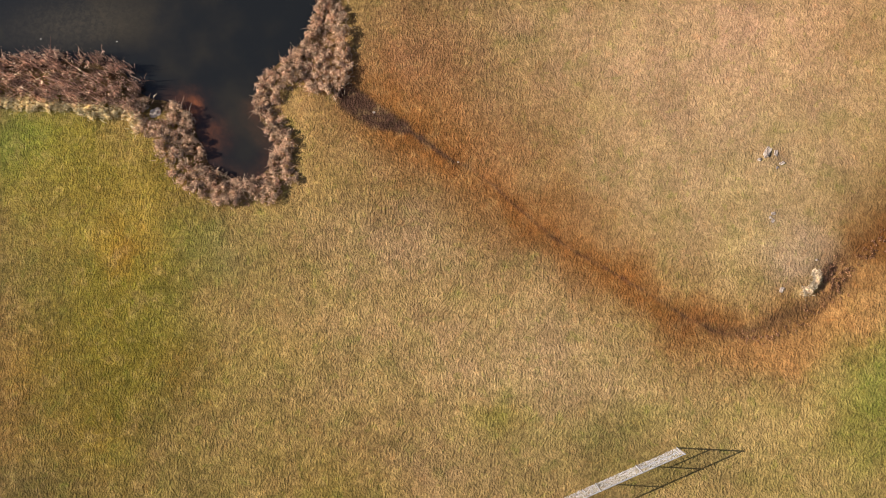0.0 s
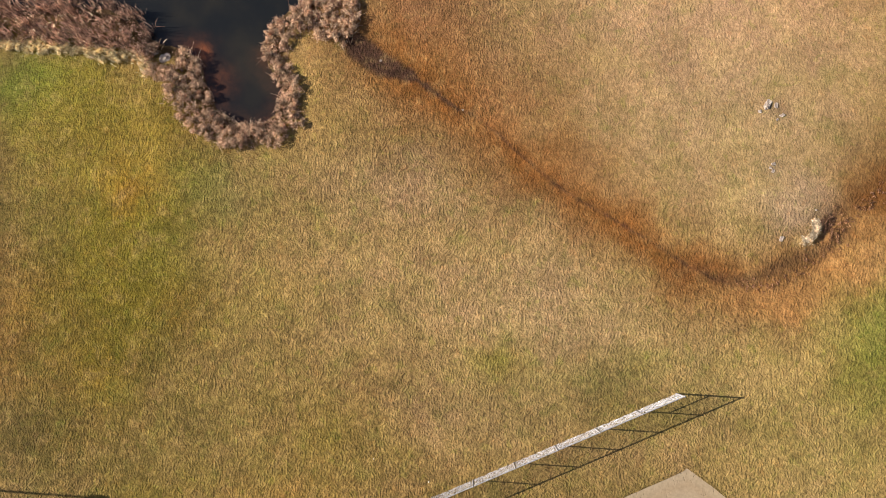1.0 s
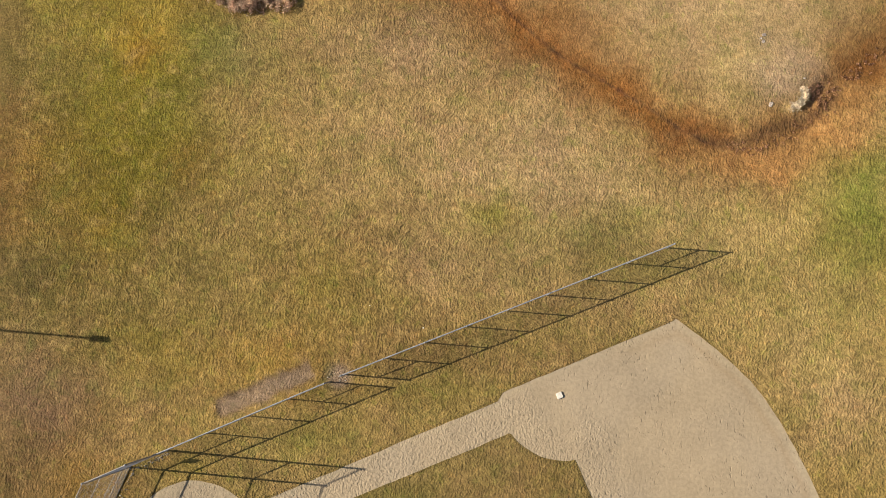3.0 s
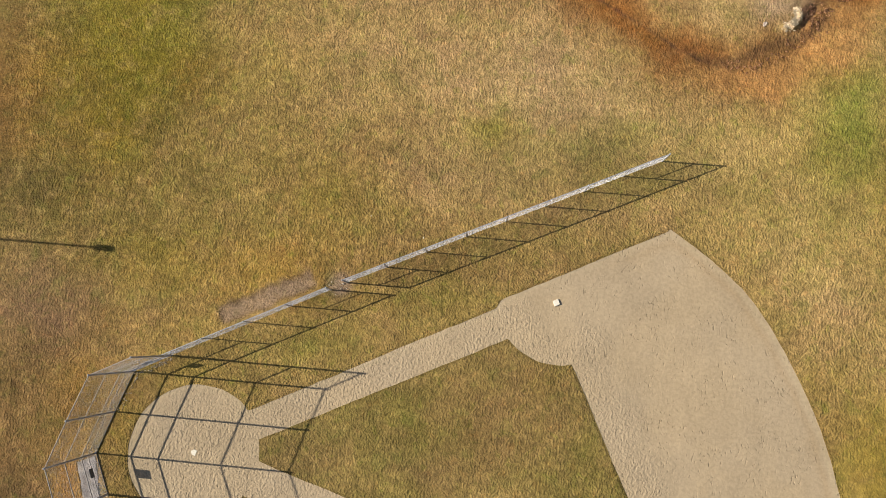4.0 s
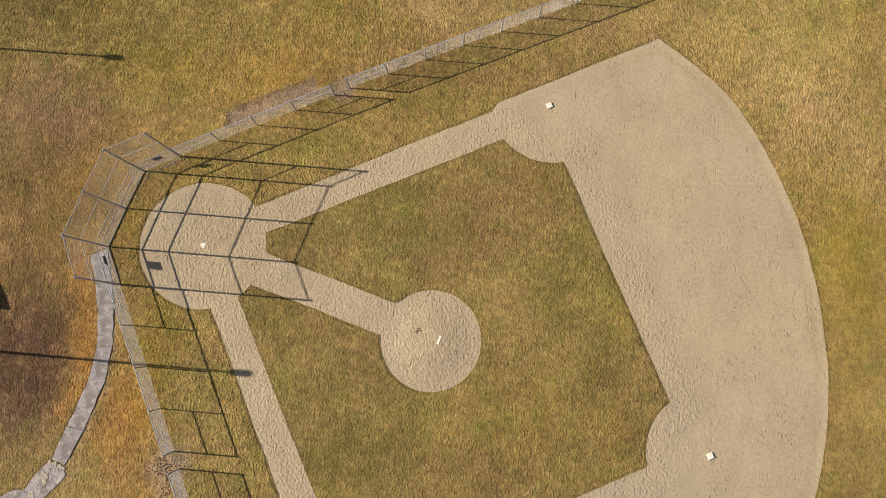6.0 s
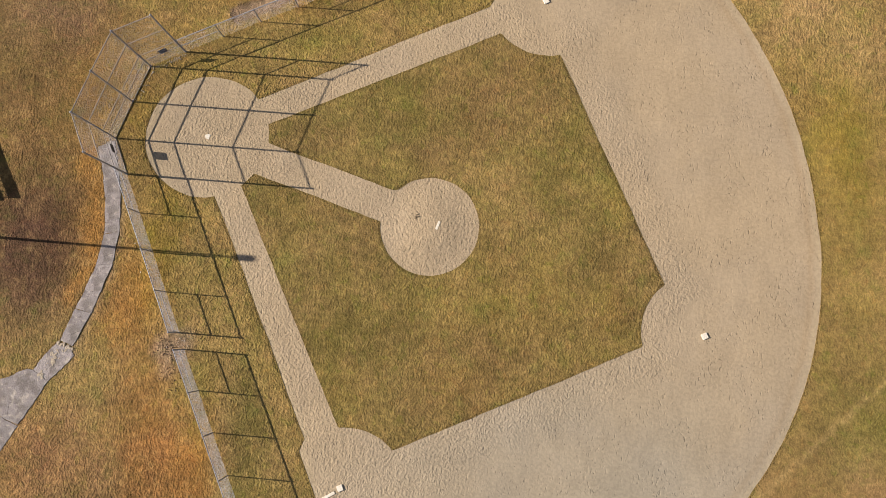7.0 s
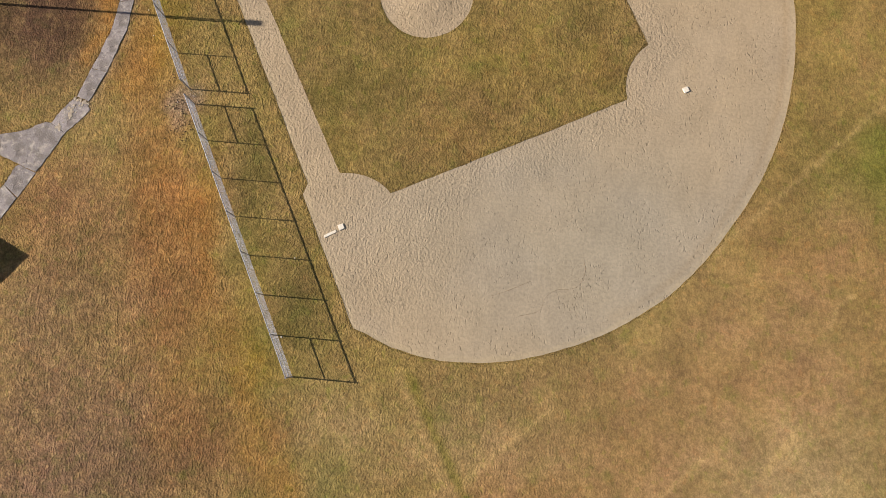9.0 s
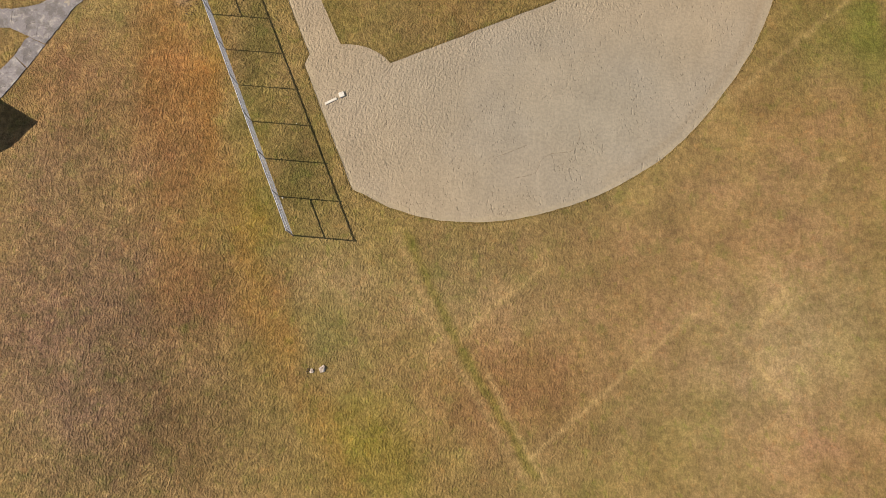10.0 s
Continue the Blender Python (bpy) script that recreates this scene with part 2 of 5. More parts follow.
turf += arc(27.25, 27.55, 4.31, 259, 193, 16) + arc(0.15, 27.55, 4.29, -11, -77.5, 16)


def ragged(loop, amount, seed):
    out = []
    for q in resample([uv(*p) for p in loop], 0.22):
        w = noise.noise_vector((q[0] * 1.1, q[1] * 1.1, seed)) * amount + noise.noise_vector((q[0] * 0.25, q[1] * 0.25, seed)) * amount * 1.3
        out.append((q[0] + w.x, q[1] + w.y))
    return np.array(out)


CLAY = ragged(clay, 0.045, 1.0)
TURF = ragged(turf, 0.04, 5.0)

SHORE = smooth_line([(-30, 53.5), (-16.2, 51.6), (-11.6, 51.3), (-7.2, 50.4), (-5.2, 48.2), (-1.9, 47.0), (-1.1, 44.8), (0.3, 42.2), (2.8, 41.0),
                     (5.0, 42.0), (5.5, 44.1), (4.5, 46.3), (4.3, 48.5), (5.6, 49.8), (7.7, 51.4), (8.7, 53.5), (9.4, 56), (11, 64), (9, 76), (-2, 84),
                     (-18, 82), (-30, 72)], closed=True)
SWALE = smooth_line([(10.5, 47.9), (12.2, 46.5), (18.5, 42.1), (24.4, 36.8), (30.2, 32.8), (35.1, 29.2), (39.7, 28.2), (43.5, 29.4), (46.2, 32.2),
                     (49, 34.6), (54, 37.5), (62, 40)])
DITCH = smooth_line([(35.0, 29.6), (37.4, 28.6), (39.7, 28.3), (42.9, 29.4), (45.0, 30.9), (46.2, 33.0), (48.6, 34.6), (53, 37)])
TRICKLE = smooth_line([(14.8, 44.9), (17.0, 43.1), (18.7, 41.9), (20.4, 41.0), (24.1, 37.4), (26.4, 35.4), (30.7, 32.6), (35.2, 29.5), (37.4, 28.5)])
# First line paints the reeds' shadow dark, the second is the wet trickle.
SHADE_AND_WET = [np.array([(10.9, 47.3), (12.7, 45.9), (14.9, 44.8)]), np.array([(15.2, 44.6), (17.3, 43.1), (18.6, 42.0)])]
BANK_LIP = smooth_line([(42.4, 31.3), (43.05, 31.3), (43.5, 31.65), (43.85, 32.15), (43.7, 32.6)], 0.12)
UNDERCUT = np.array([(44.2, 31.4), (44.65, 32.05), (45.3, 32.95)])
DITCH_BED = smooth_line([(35.8, 29.2), (37.8, 28.6), (39.4, 28.7), (41.8, 29.9), (43.8, 30.5), (45.4, 31.3), (46.0, 32.1)])
ORANGE_BAND = smooth_line([(-0.2, -23.5), (1.7, -30.8), (3.8, -36.4), (6.8, -42.6), (9.3, -47.3), (11.8, -52.6)])
RED_BAND = smooth_line([(-4.6, -21.5), (-2.5, -28.8), (-1.6, -34.6), (-0.3, -39.3)])
# Faded pitch lines on the outfield grass: the greener one, then the straw ones.
GREEN_LINES = [smooth_line([(15.7, -35.6), (17.4, -39.4), (19.4, -43.4), (21.8, -47.4), (24.6, -52.0)])]
STRAW_LINES = [np.array(q, float) for q in (
    [(19.9, -42.4), (25.6, -37.8)], [(24.2, -51.0), (33.8, -42.8), (36.6, -40.5)], [(36.7, -40.6), (42.9, -48.7)],
    [(42.3, -39.0), (39.6, -42.4)], [(23.4, -49.4), (26.6, -54.5)], [(21.3, -45.0), (23.4, -49.4)],
    [(45.4, -31.9), (45.5, -31.2), (45.9, -30.6), (46.9, -30.0)], [(40.0, -42.0), (42.3, -39.5)])]

PALETTE = dict(
    green_bright=(128, 130, 56), olive_green=(132, 120, 56), yellow_green=(142, 128, 46), yellow_olive=(158, 132, 62), orange_grass=(168, 128, 60),
    grey_green=(138, 126, 74), olive_dark=(132, 112, 62), brown_grass=(142, 112, 68), straw=(184, 150, 100), pink_straw=(174, 140, 100),
    rust_brown=(153, 109, 70), gold_straw=(200, 161, 113), grey_straw=(182, 152, 116), tan_brown=(164, 128, 80), rust=(147, 92, 42),
    wet_and_shaded_soil=(84, 58, 46), orange_clay=(194, 140, 84), purple_grass=(150, 118, 84), bare_soil=(176, 146, 120), dark_brown=(108, 78, 54),
    orange_bright=(182, 127, 62), orange_rust=(166, 115, 60), red_straw=(174, 132, 84), red_grass=(166, 120, 76), straw_olive=(164, 134, 80), bleached=(210, 174, 116))
ALBEDO = 0.62
PALETTE = {k: np.array(lin(*c, ALBEDO)) for k, c in PALETTE.items()}
# Patches of the lawn: centre, reach along x and y, tone, strength.
NORTH = [
    (-15.2, 45.2, 3.4, 2.6, "green_bright", 0.8),
    (-11.5, 43.5, 4.0, 3.5, "yellow_green", 0.7),
    (-10.2, 39.8, 3.9, 5.1, "yellow_olive", 0.8),
    (-5.8, 30.3, 2.6, 4.5, "yellow_green", 0.8),
    (-2.8, 41.1, 2.6, 4.7, "yellow_olive", 0.7),
    (-7.5, 24.2, 3.0, 4.8, "yellow_olive", 0.6),
    (-6.3, 36.7, 1.9, 1.7, "orange_grass", 0.7),
    (-8.6, 33.0, 2.2, 3.0, "yellow_green", 0.6),
    (-12.0, 40.5, 2.2, 2.4, "olive_green", 0.6),
    (-1.5, 27.5, 2.0, 2.4, "orange_grass", 0.5),
    (0.6, 36.7, 3.0, 2.5, "grey_green", 0.7),
    (-3.5, 33.0, 2.6, 3.6, "olive_green", 0.6),
    (-12.5, 33.0, 3.0, 3.0, "olive_green", 0.5),
    (37.5, 36.5, 4.0, 2.4, "straw_olive", 0.7),
    (-14.5, 35.7, 3.9, 3.8, "olive_dark", 0.7),
    (-11.4, 29.0, 5.0, 3.7, "orange_grass", 0.6),
    (-13.0, 22.9, 4.1, 4.6, "orange_grass", 0.6),
    (-15.5, 27.0, 3.0, 6.0, "rust_brown", 0.6),
    (10.5, 29.2, 7.0, 4.8, "straw", 0.5),
    (21.9, 27.2, 8.7, 5.5, "straw", 0.7),
    (14.1, 36.5, 6.2, 2.9, "pink_straw", 0.7),
    (16.3, 50.4, 4.6, 5.2, "rust_brown", 0.7),
]
NORTH += [
    (39.4, 49.0, 13.1, 7.1, "gold_straw", 0.9),
    (39.8, 39.0, 6.3, 5.2, "straw", 0.6),
    (43.7, 33.9, 2.7, 2.0, "grey_straw", 0.8),
    (28.0, 43.7, 8.1, 5.0, "tan_brown", 0.5),
    (46.8, 26.4, 2.2, 2.0, "green_bright", 0.9),
    (41.1, 21.9, 7.2, 3.0, "straw_olive", 0.6),
    (46.5, 20.9, 2.2, 2.3, "olive_green", 0.6),
    (27.9, 21.9, 4.7, 2.7, "olive_dark", 0.5),
    (5.4, 23.0, 7.4, 3.2, "straw_olive", 0.6),
]
SWALE_SPOTS = [
    (14.5, 47.3, 2.9, 2.6, "rust", 0.8),
    (16.5, 45.6, 2.4, 1.3, "orange_rust", 0.7),
    (13.2, 44.6, 1.8, 0.9, "orange_rust", 0.6),
    (18.5, 43.4, 3.7, 2.5, "rust", 0.7),
    (24.8, 37.6, 3.2, 2.5, "rust", 0.6),
    (41.5, 27.1, 3.4, 1.4, "orange_clay", 0.9),
    (46.0, 29.5, 2.3, 1.6, "orange_clay", 0.9),
    (48.4, 34.5, 1.9, 1.6, "rust", 0.8),
    (8.5, 46.5, 2.6, 2.6, "tan_brown", 0.7),
    (18.5, 47.6, 3.6, 2.8, "rust_brown", 0.6),
    (23.0, 42.0, 3.4, 2.4, "rust_brown", 0.6),
    (28.0, 37.0, 3.0, 2.0, "rust_brown", 0.5),
]
INNER = [
    (-13.3, 19.0, 4.7, 3.5, "olive_dark", 0.7),
    (-10.0, 26.2, 4.4, 3.2, "yellow_olive", 0.7),
    (-11.2, 9.7, 5.0, 4.1, "purple_grass", 0.8),
    (-4.8, 13.4, 5.0, 2.5, "yellow_olive", 0.6),
    (4.8, 12.6, 5.0, 2.5, "orange_grass", 0.5),
    (46.9, 21.4, 3.7, 4.7, "olive_green", 0.6),
    (44.1, 11.8, 3.6, 4.8, "straw", 0.7),
    (38.6, 19.7, 3.7, 3.4, "straw_olive", 0.7),
    (18.8, 13.4, 10.6, 2.5, "brown_grass", 0.5),
    (-9.3, 2.8, 3.7, 2.7, "orange_grass", 0.9),
    (-11.2, -3.4, 3.6, 3.4, "brown_grass", 0.9),
    (9.6, 18.5, 5.0, 2.6, "yellow_olive", 0.5),
    (16.3, 19.8, 5.0, 2.2, "pink_straw", 0.5),
    (20.9, 23.3, 1.7, 1.3, "yellow_green", 0.45),
    (32.5, 19.8, 6.6, 2.1, "olive_dark", 0.5),
]
SOUTHWEST = [
    (-12.7, -8.1, 4.7, 5.5, "dark_brown", 0.9),
    (-12.4, 2.9, 5.3, 4.1, "brown_grass", 0.9),
    (-5.0, -12.0, 1.9, 3.7, "orange_bright", 0.55),
    (-3.0, -20.5, 2.0, 5.5, "orange_rust", 0.5),
    (0.4, -27.1, 2.0, 4.5, "orange_rust", 0.4),
    (-9.5, -24.1, 5.7, 4.2, "rust_brown", 0.6),
    (-2.6, -6.9, 1.3, 5.1, "yellow_olive", 0.8),
    (4.0, -20.1, 1.2, 7.7, "olive_dark", 0.7),
    (-1.9, -28.5, 2.6, 4.1, "rust_brown", 0.7),
    (-0.8, -24.2, 2.1, 3.8, "orange_bright", 0.45),
    (-5.5, -32.8, 4.9, 3.9, "tan_brown", 0.7),
    (-10.5, -31.7, 4.1, 3.6, "purple_grass", 0.7),
    (-8.1, -39.5, 6.0, 4.5, "purple_grass", 0.9),
]
SOUTHWEST += [
    (4.4, -35.5, 2.0, 3.5, "yellow_olive", 0.8),
    (1.5, -40.2, 4.3, 3.4, "rust_brown", 0.8),
    (8.2, -30.7, 2.0, 4.4, "olive_dark", 0.8),
    (12.9, -49.1, 2.7, 2.6, "yellow_green", 0.5),
    (9.9, -43.1, 2.4, 1.9, "grey_green", 0.45),
    (6.4, -43.1, 1.6, 3.5, "orange_grass", 0.35),
    (-9.0, -44.8, 6.4, 5.7, "purple_grass", 0.8),
    (-0.6, -49.3, 4.7, 4.4, "brown_grass", 0.8),
    (11.0, -39.1, 3.2, 2.4, "straw", 0.6),
    (15.3, -52.0, 3.4, 2.9, "yellow_olive", 0.6),
]
SOUTHEAST = [
    (46.6, -0.5, 2.9, 6.4, "yellow_olive", 0.7),
    (46.6, -11.0, 3.6, 6.4, "straw_olive", 0.7),
    (45.9, -19.8, 3.9, 4.2, "olive_dark", 0.6),
    (45.2, -28.1, 4.5, 2.6, "red_straw", 0.7),
    (46.9, -25.7, 3.6, 6.4, "olive_dark", 0.6),
    (49.1, -19.8, 2.0, 2.5, "green_bright", 0.4),
    (40.3, -34.5, 7.0, 3.8, "red_straw", 0.8),
    (26.6, -37.7, 5.8, 3.4, "tan_brown", 0.7),
    (20.7, -40.4, 6.2, 3.0, "straw", 0.5),
    (22.9, -46.4, 5.0, 3.7, "red_grass", 0.9),
    (32.7, -41.3, 5.8, 4.6, "red_straw", 0.8),
    (40.4, -42.8, 5.8, 4.5, "straw", 0.6),
    (43.6, -50.2, 5.9, 3.6, "red_straw", 0.7),
    (30.8, -50.4, 6.0, 2.9, "straw_olive", 0.7),
    (48.3, -21.0, 3.3, 3.6, "olive_green", 0.4),
    (44.1, -31.5, 5.6, 4.5, "tan_brown", 0.6),
    (19.8, -37.8, 4.8, 2.0, "olive_dark", 0.4),
]
# Slow drifts of the whole sward: centre, reach, and how much redder, greener or bluer it runs there.
NORTH_DRIFT = [
    (-8, 40, 9, 1.0, 0.99, 0.76),
    (-7, 24, 9, 0.64, 0.68, 0.52),
    (-13, 17, 7, 0.85, 0.86, 0.8),
    (11, 33, 9, 1.01, 1.02, 0.98),
    (24, 49, 9, 1.08, 1.09, 1.22),
    (42, 48, 9, 1.12, 1.09, 1.2),
    (38, 38, 9, 1.18, 1.22, 1.44),
    (17, 46, 7, 1.00, 0.94, 1.03),
    (29, 34, 7, 1.36, 1.46, 1.62),
    (40, 27, 9, 1.48, 1.56, 1.7),
    (26, 24, 9, 1.07, 1.09, 1.17),
    (9, 22, 9, 0.92, 0.92, 0.88),
]
SOUTH_DRIFT = [
    (-6, -34, 9, 0.90, 0.91, 0.93),
    (-4, -50, 9, 0.80, 0.80, 1.02),
    (-3, -25, 7, 0.92, 1.0, 1.12),
    (5, -40, 9, 0.83, 0.90, 0.92),
    (15, -48, 9, 0.96, 0.97, 1.02),
    (24, -44, 9, 0.9, 0.97, 1.07),
    (41, -48, 9, 1.05, 1.13, 1.34),
    (42, -35, 9, 1.0, 1.09, 1.2),
    (30, -39, 9, 0.9, 0.95, 1.06),
    (47, -24, 3, 1.37, 1.27, 1.62),
    (-13, 7, 7, 0.80, 0.79, 0.76),
    (-5, -15, 7, 0.97, 0.98, 1.05),
    (48, 6, 3, 1.16, 1.14, 1.36),
    (-13, -10, 5, 0.72, 0.7, 0.84),
    (42, 15, 6, 1.22, 1.24, 1.22),
]


# Smaller stains of the sward: centre, reach along x and y, tint, strength.
POND_STAINS = [
    (-13.2, 45.9, 4.5, 2.4, "green", 1), (-5.7, 36, 1.8, 1.6, "orange", 0.9), (-1, 37.5, 1.8, 1.6, "green", 0.7), (-6.8, 28.6, 4.5, 2.0, "lime", 0.9),
    (-11.5, 31.3, 2.4, 2.4, "moss_and_shade", 0.7), (-13.8, 26.6, 3.6, 2.4, "brown", 0.8), (0.2, 28.1, 2.0, 2.4, "sage", 0.7), (-7.8, 23.5, 2.2, 2.0, "orange", 0.6),
    (-13.1, 35.3, 2.4, 2.4, "green", 0.5), (-2.7, 34, 2.4, 2.0, "yellow", 0.6), (-5.3, 41.3, 2.8, 2.0, "lime", 0.6), (20.9, 22.8, 1.6, 1.1, "lime", 0.4),
    (21.5, 24.5, 0.9, 0.9, "green", 0.7), (30.8, 23.1, 2.0, 1.1, "moss_and_shade", 0.4), (27.2, 22.5, 3.6, 1.1, "moss_and_shade", 0.6),
]
SWALE_STAINS = [
    (46.1, 25.9, 0.9, 1.3, "green", 0.9), (43.7, 21.8, 2.4, 2.4, "yellow", 0.5), (47.2, 22.4, 1.6, 1.6, "green", 0.6), (22.1, 30.1, 4.5, 2.4, "pink", 0.6),
    (13.7, 23.6, 3.6, 2.0, "pink", 0.5), (15.4, 40.3, 1.8, 0.9, "moss_and_shade", 0.7), (8.5, 41.9, 1.6, 2.4, "brown", 0.4), (38.5, 42.3, 2.4, 3.2, "green", 0.35),
    (30.7, 39.4, 4.9, 3.2, "pink", 0.2), (25.0, 46.0, 4.0, 4.0, "brown", 0.6), (47.6, 49.7, 4.9, 3.2, "orange", 0.35), (5.6, 28.7, 2.8, 2.4, "yellow", 0.4),
    (26.3, 33.1, 2.0, 1.2, "brown", 0.4), (25.4, 25.6, 4.2, 2.6, "purple", 0.9), (31.4, 23.1, 1.6, 1.0, "green", 0.5),
]
FENCE_STAINS = [
    (-11.1, 18.5, 3.2, 2.4, "brown", 0.7), (-13.3, 12.7, 3.6, 2.0, "purple", 0.8), (-2.4, 15.8, 3.2, 2.0, "moss_and_shade", 0.5), (-7.6, 24.5, 2.4, 2.4, "lime", 0.6),
    (15.4, 19, 2.4, 1.6, "pink", 0.6), (16.7, 17.6, 1.6, 1.2, "straw", 0.6), (19.9, 21.2, 2.4, 1.6, "moss_and_shade", 0.5), (29.4, 20.1, 2.4, 1.1, "moss_and_shade", 0.7),
    (39.7, 23.8, 2.0, 1.3, "moss_and_shade", 0.6), (43.9, 20.4, 2.4, 2.4, "straw", 0.4), (45.5, 13.9, 2.4, 2.4, "lime", 0.4), (39, 17.3, 1.6, 2.4, "moss_and_shade", 0.5),
    (11.4, 21.4, 2.0, 1.6, "brown", 0.4), (-11.7, 27.1, 2.8, 1.6, "moss_and_shade", 0.5), (-6.3, 36.8, 2.0, 2.4, "yellow", 0.6), (4.2, 15.8, 2.4, 1.6, "moss_and_shade", 0.4),
]
# Greener grass along the fences and round home, with mesh shade painted in.
VERGE_STAINS = [
    (-1.0, 5.6, 3.0, 1.3, "lime", 0.9), (-5.2, 1.5, 1.0, 3.2, "lime", 0.8), (-3.6, -5.0, 1.2, 3.0, "yellow", 0.6), (0.6, -10.5, 1.3, 5.0, "moss_and_shade", 0.6),
    # Strong tints inside the north fence also darken for the mesh's shade.
    (4.8, -24.0, 1.6, 6.0, "moss_and_shade", 0.8), (8.0, -31.0, 1.5, 5.0, "moss_and_shade", 0.6), (8.0, 7.5, 4.0, 1.3, "moss_and_shade", 1.5), (16.5, 11.0, 5.0, 1.5, "moss_and_shade", 1.3),
    (25.0, 14.8, 5.0, 1.5, "moss_and_shade", 0.6), (13.8, 10.6, 4.5, 1.2, "brown", 0.5), (0.9, -21.0, 0.9, 5.0, "lime", 0.8), (4.3, -29.5, 0.9, 5.0, "lime", 0.7), (-3.6, -11.0, 0.8, 4.0, "lime", 0.7),
    (0.9, -34.6, 1.6, 3.0, "orange", 0.7), (0.8, -35.7, 2.6, 3.0, "sage", 0.4), (-2.0, -27.0, 2.0, 4.0, "sage", 0.8), (-12.5, -32.5, 3.5, 3.0, "straw", 1.0), (-12.0, -39.0, 3.0, 4.0, "pink", 0.8),
]
BACKSTOP_STAINS = [
    (-14, 11.2, 2.8, 2.4, "purple", 0.8), (-12.9, 3.9, 2.0, 3.6, "brown", 0.6), (-9, 4, 1.2, 3.6, "orange", 0.9), (-8.3, -7, 1.8, 3.6, "orange", 0.9),
    (-6.7, 8.9, 3.2, 1.6, "yellow", 0.6), (-1.3, 8.5, 2.8, 1.2, "yellow", 0.5), (-7, 20.6, 1.6, 1.6, "yellow", 0.7), (1, 20.6, 2.4, 2.0, "green", 0.5),
    (47.5, 23.2, 2.0, 1.6, "green", 0.8), (48.9, 18, 2.0, 2.4, "yellow", 0.5), (44.3, 7.9, 1.6, 1.2, "straw", 0.8), (45.8, 1.9, 1.6, 1.0, "straw", 0.7),
    (43.1, 13.7, 2.0, 2.4, "moss_and_shade", 0.5), (47.4, 2.7, 1.2, 3.2, "green", 0.3), (18, 20.2, 2.8, 1.6, "brown", 0.4), (8, 15.3, 3.2, 1.2, "brown", 0.4),
    (47, -2.8, 1.6, 3.2, "brown", 0.3),
]
WALK_STAINS = [
    (-13.8, -1.5, 3.2, 2.4, "brown", 0.7), (-12.5, -6.4, 3.2, 1.6, "purple", 0.6), (-8.5, -8.1, 1.0, 3.2, "orange", 0.2), (-5.4, -13.2, 2.0, 3.6, "orange", 0.2),
    (-1.5, -24.4, 2.0, 4.0, "orange", 0.2), (-6.4, -22.9, 2.4, 2.4, "pink", 0.5), (-0.1, -17.7, 1.2, 2.0, "moss_and_shade", 0.5), (-12.3, -21, 2.0, 1.6, "straw", 0.5),
    (46.9, -6.1, 2.4, 2.8, "moss_and_shade", 0.3), (47.8, -17.5, 1.6, 1.6, "pink", 0.4), (43.5, -25.5, 4.0, 2.4, "orange", 0.2), (47.1, 0.4, 2.0, 2.4, "yellow", 0.4),
    (43.2, 3.5, 1.2, 2.4, "orange", 0.2), (-11.8, -17.7, 2.4, 1.6, "moss_and_shade", 0.4),
]
BAND_STAINS = [
    (-2.1, -23.4, 1.6, 3.6, "orange", 0.2), (2, -31.8, 2.0, 2.4, "orange", 0.2), (4.5, -35.1, 1.2, 2.0, "yellow", 0.9), (-2.9, -33.1, 2.0, 2.8, "red", 0.6),
    (-9, -44.9, 4.5, 4.5, "pink", 0.5), (-8.6, -34.4, 2.4, 1.6, "sage", 0.6), (9.3, -41.6, 1.6, 2.4, "green", 0.3), (11.8, -50.3, 2.4, 2.8, "lime", 0.4),
    (6.9, -45.1, 1.4, 2.0, "orange", 0.2), (12.6, -41.6, 2.4, 1.6, "straw", 0.5), (24.4, -44.5, 4.5, 2.4, "red", 0.3), (27.9, -46.8, 2.4, 1.6, "red", 0.3),
]
OUTFIELD_STAINS = [
    (40.8, -36.5, 3.6, 1.6, "red", 0.6), (47.1, -31.6, 2.8, 2.0, "straw", 0.6), (49.9, -20.2, 1.6, 2.0, "green", 0.9), (36.3, -45.2, 2.4, 2.4, "moss_and_shade", 0.4),
    (46.7, -43.3, 1.0, 1.0, "green", 0.6), (6.8, -47.8, 2.0, 1.6, "moss_and_shade", 0.7), (16, -51.4, 3.2, 2.0, "pink", 0.5), (33, -50.4, 3.6, 2.0, "yellow", 0.4),
    (1, -50.1, 2.4, 2.4, "brown", 0.5), (30.8, -40.6, 3.2, 1.6, "brown", 0.4), (17.3, -33.8, 2.4, 1.2, "straw", 0.4), (43.5, -50.2, 3.2, 2.0, "red", 0.5),
]
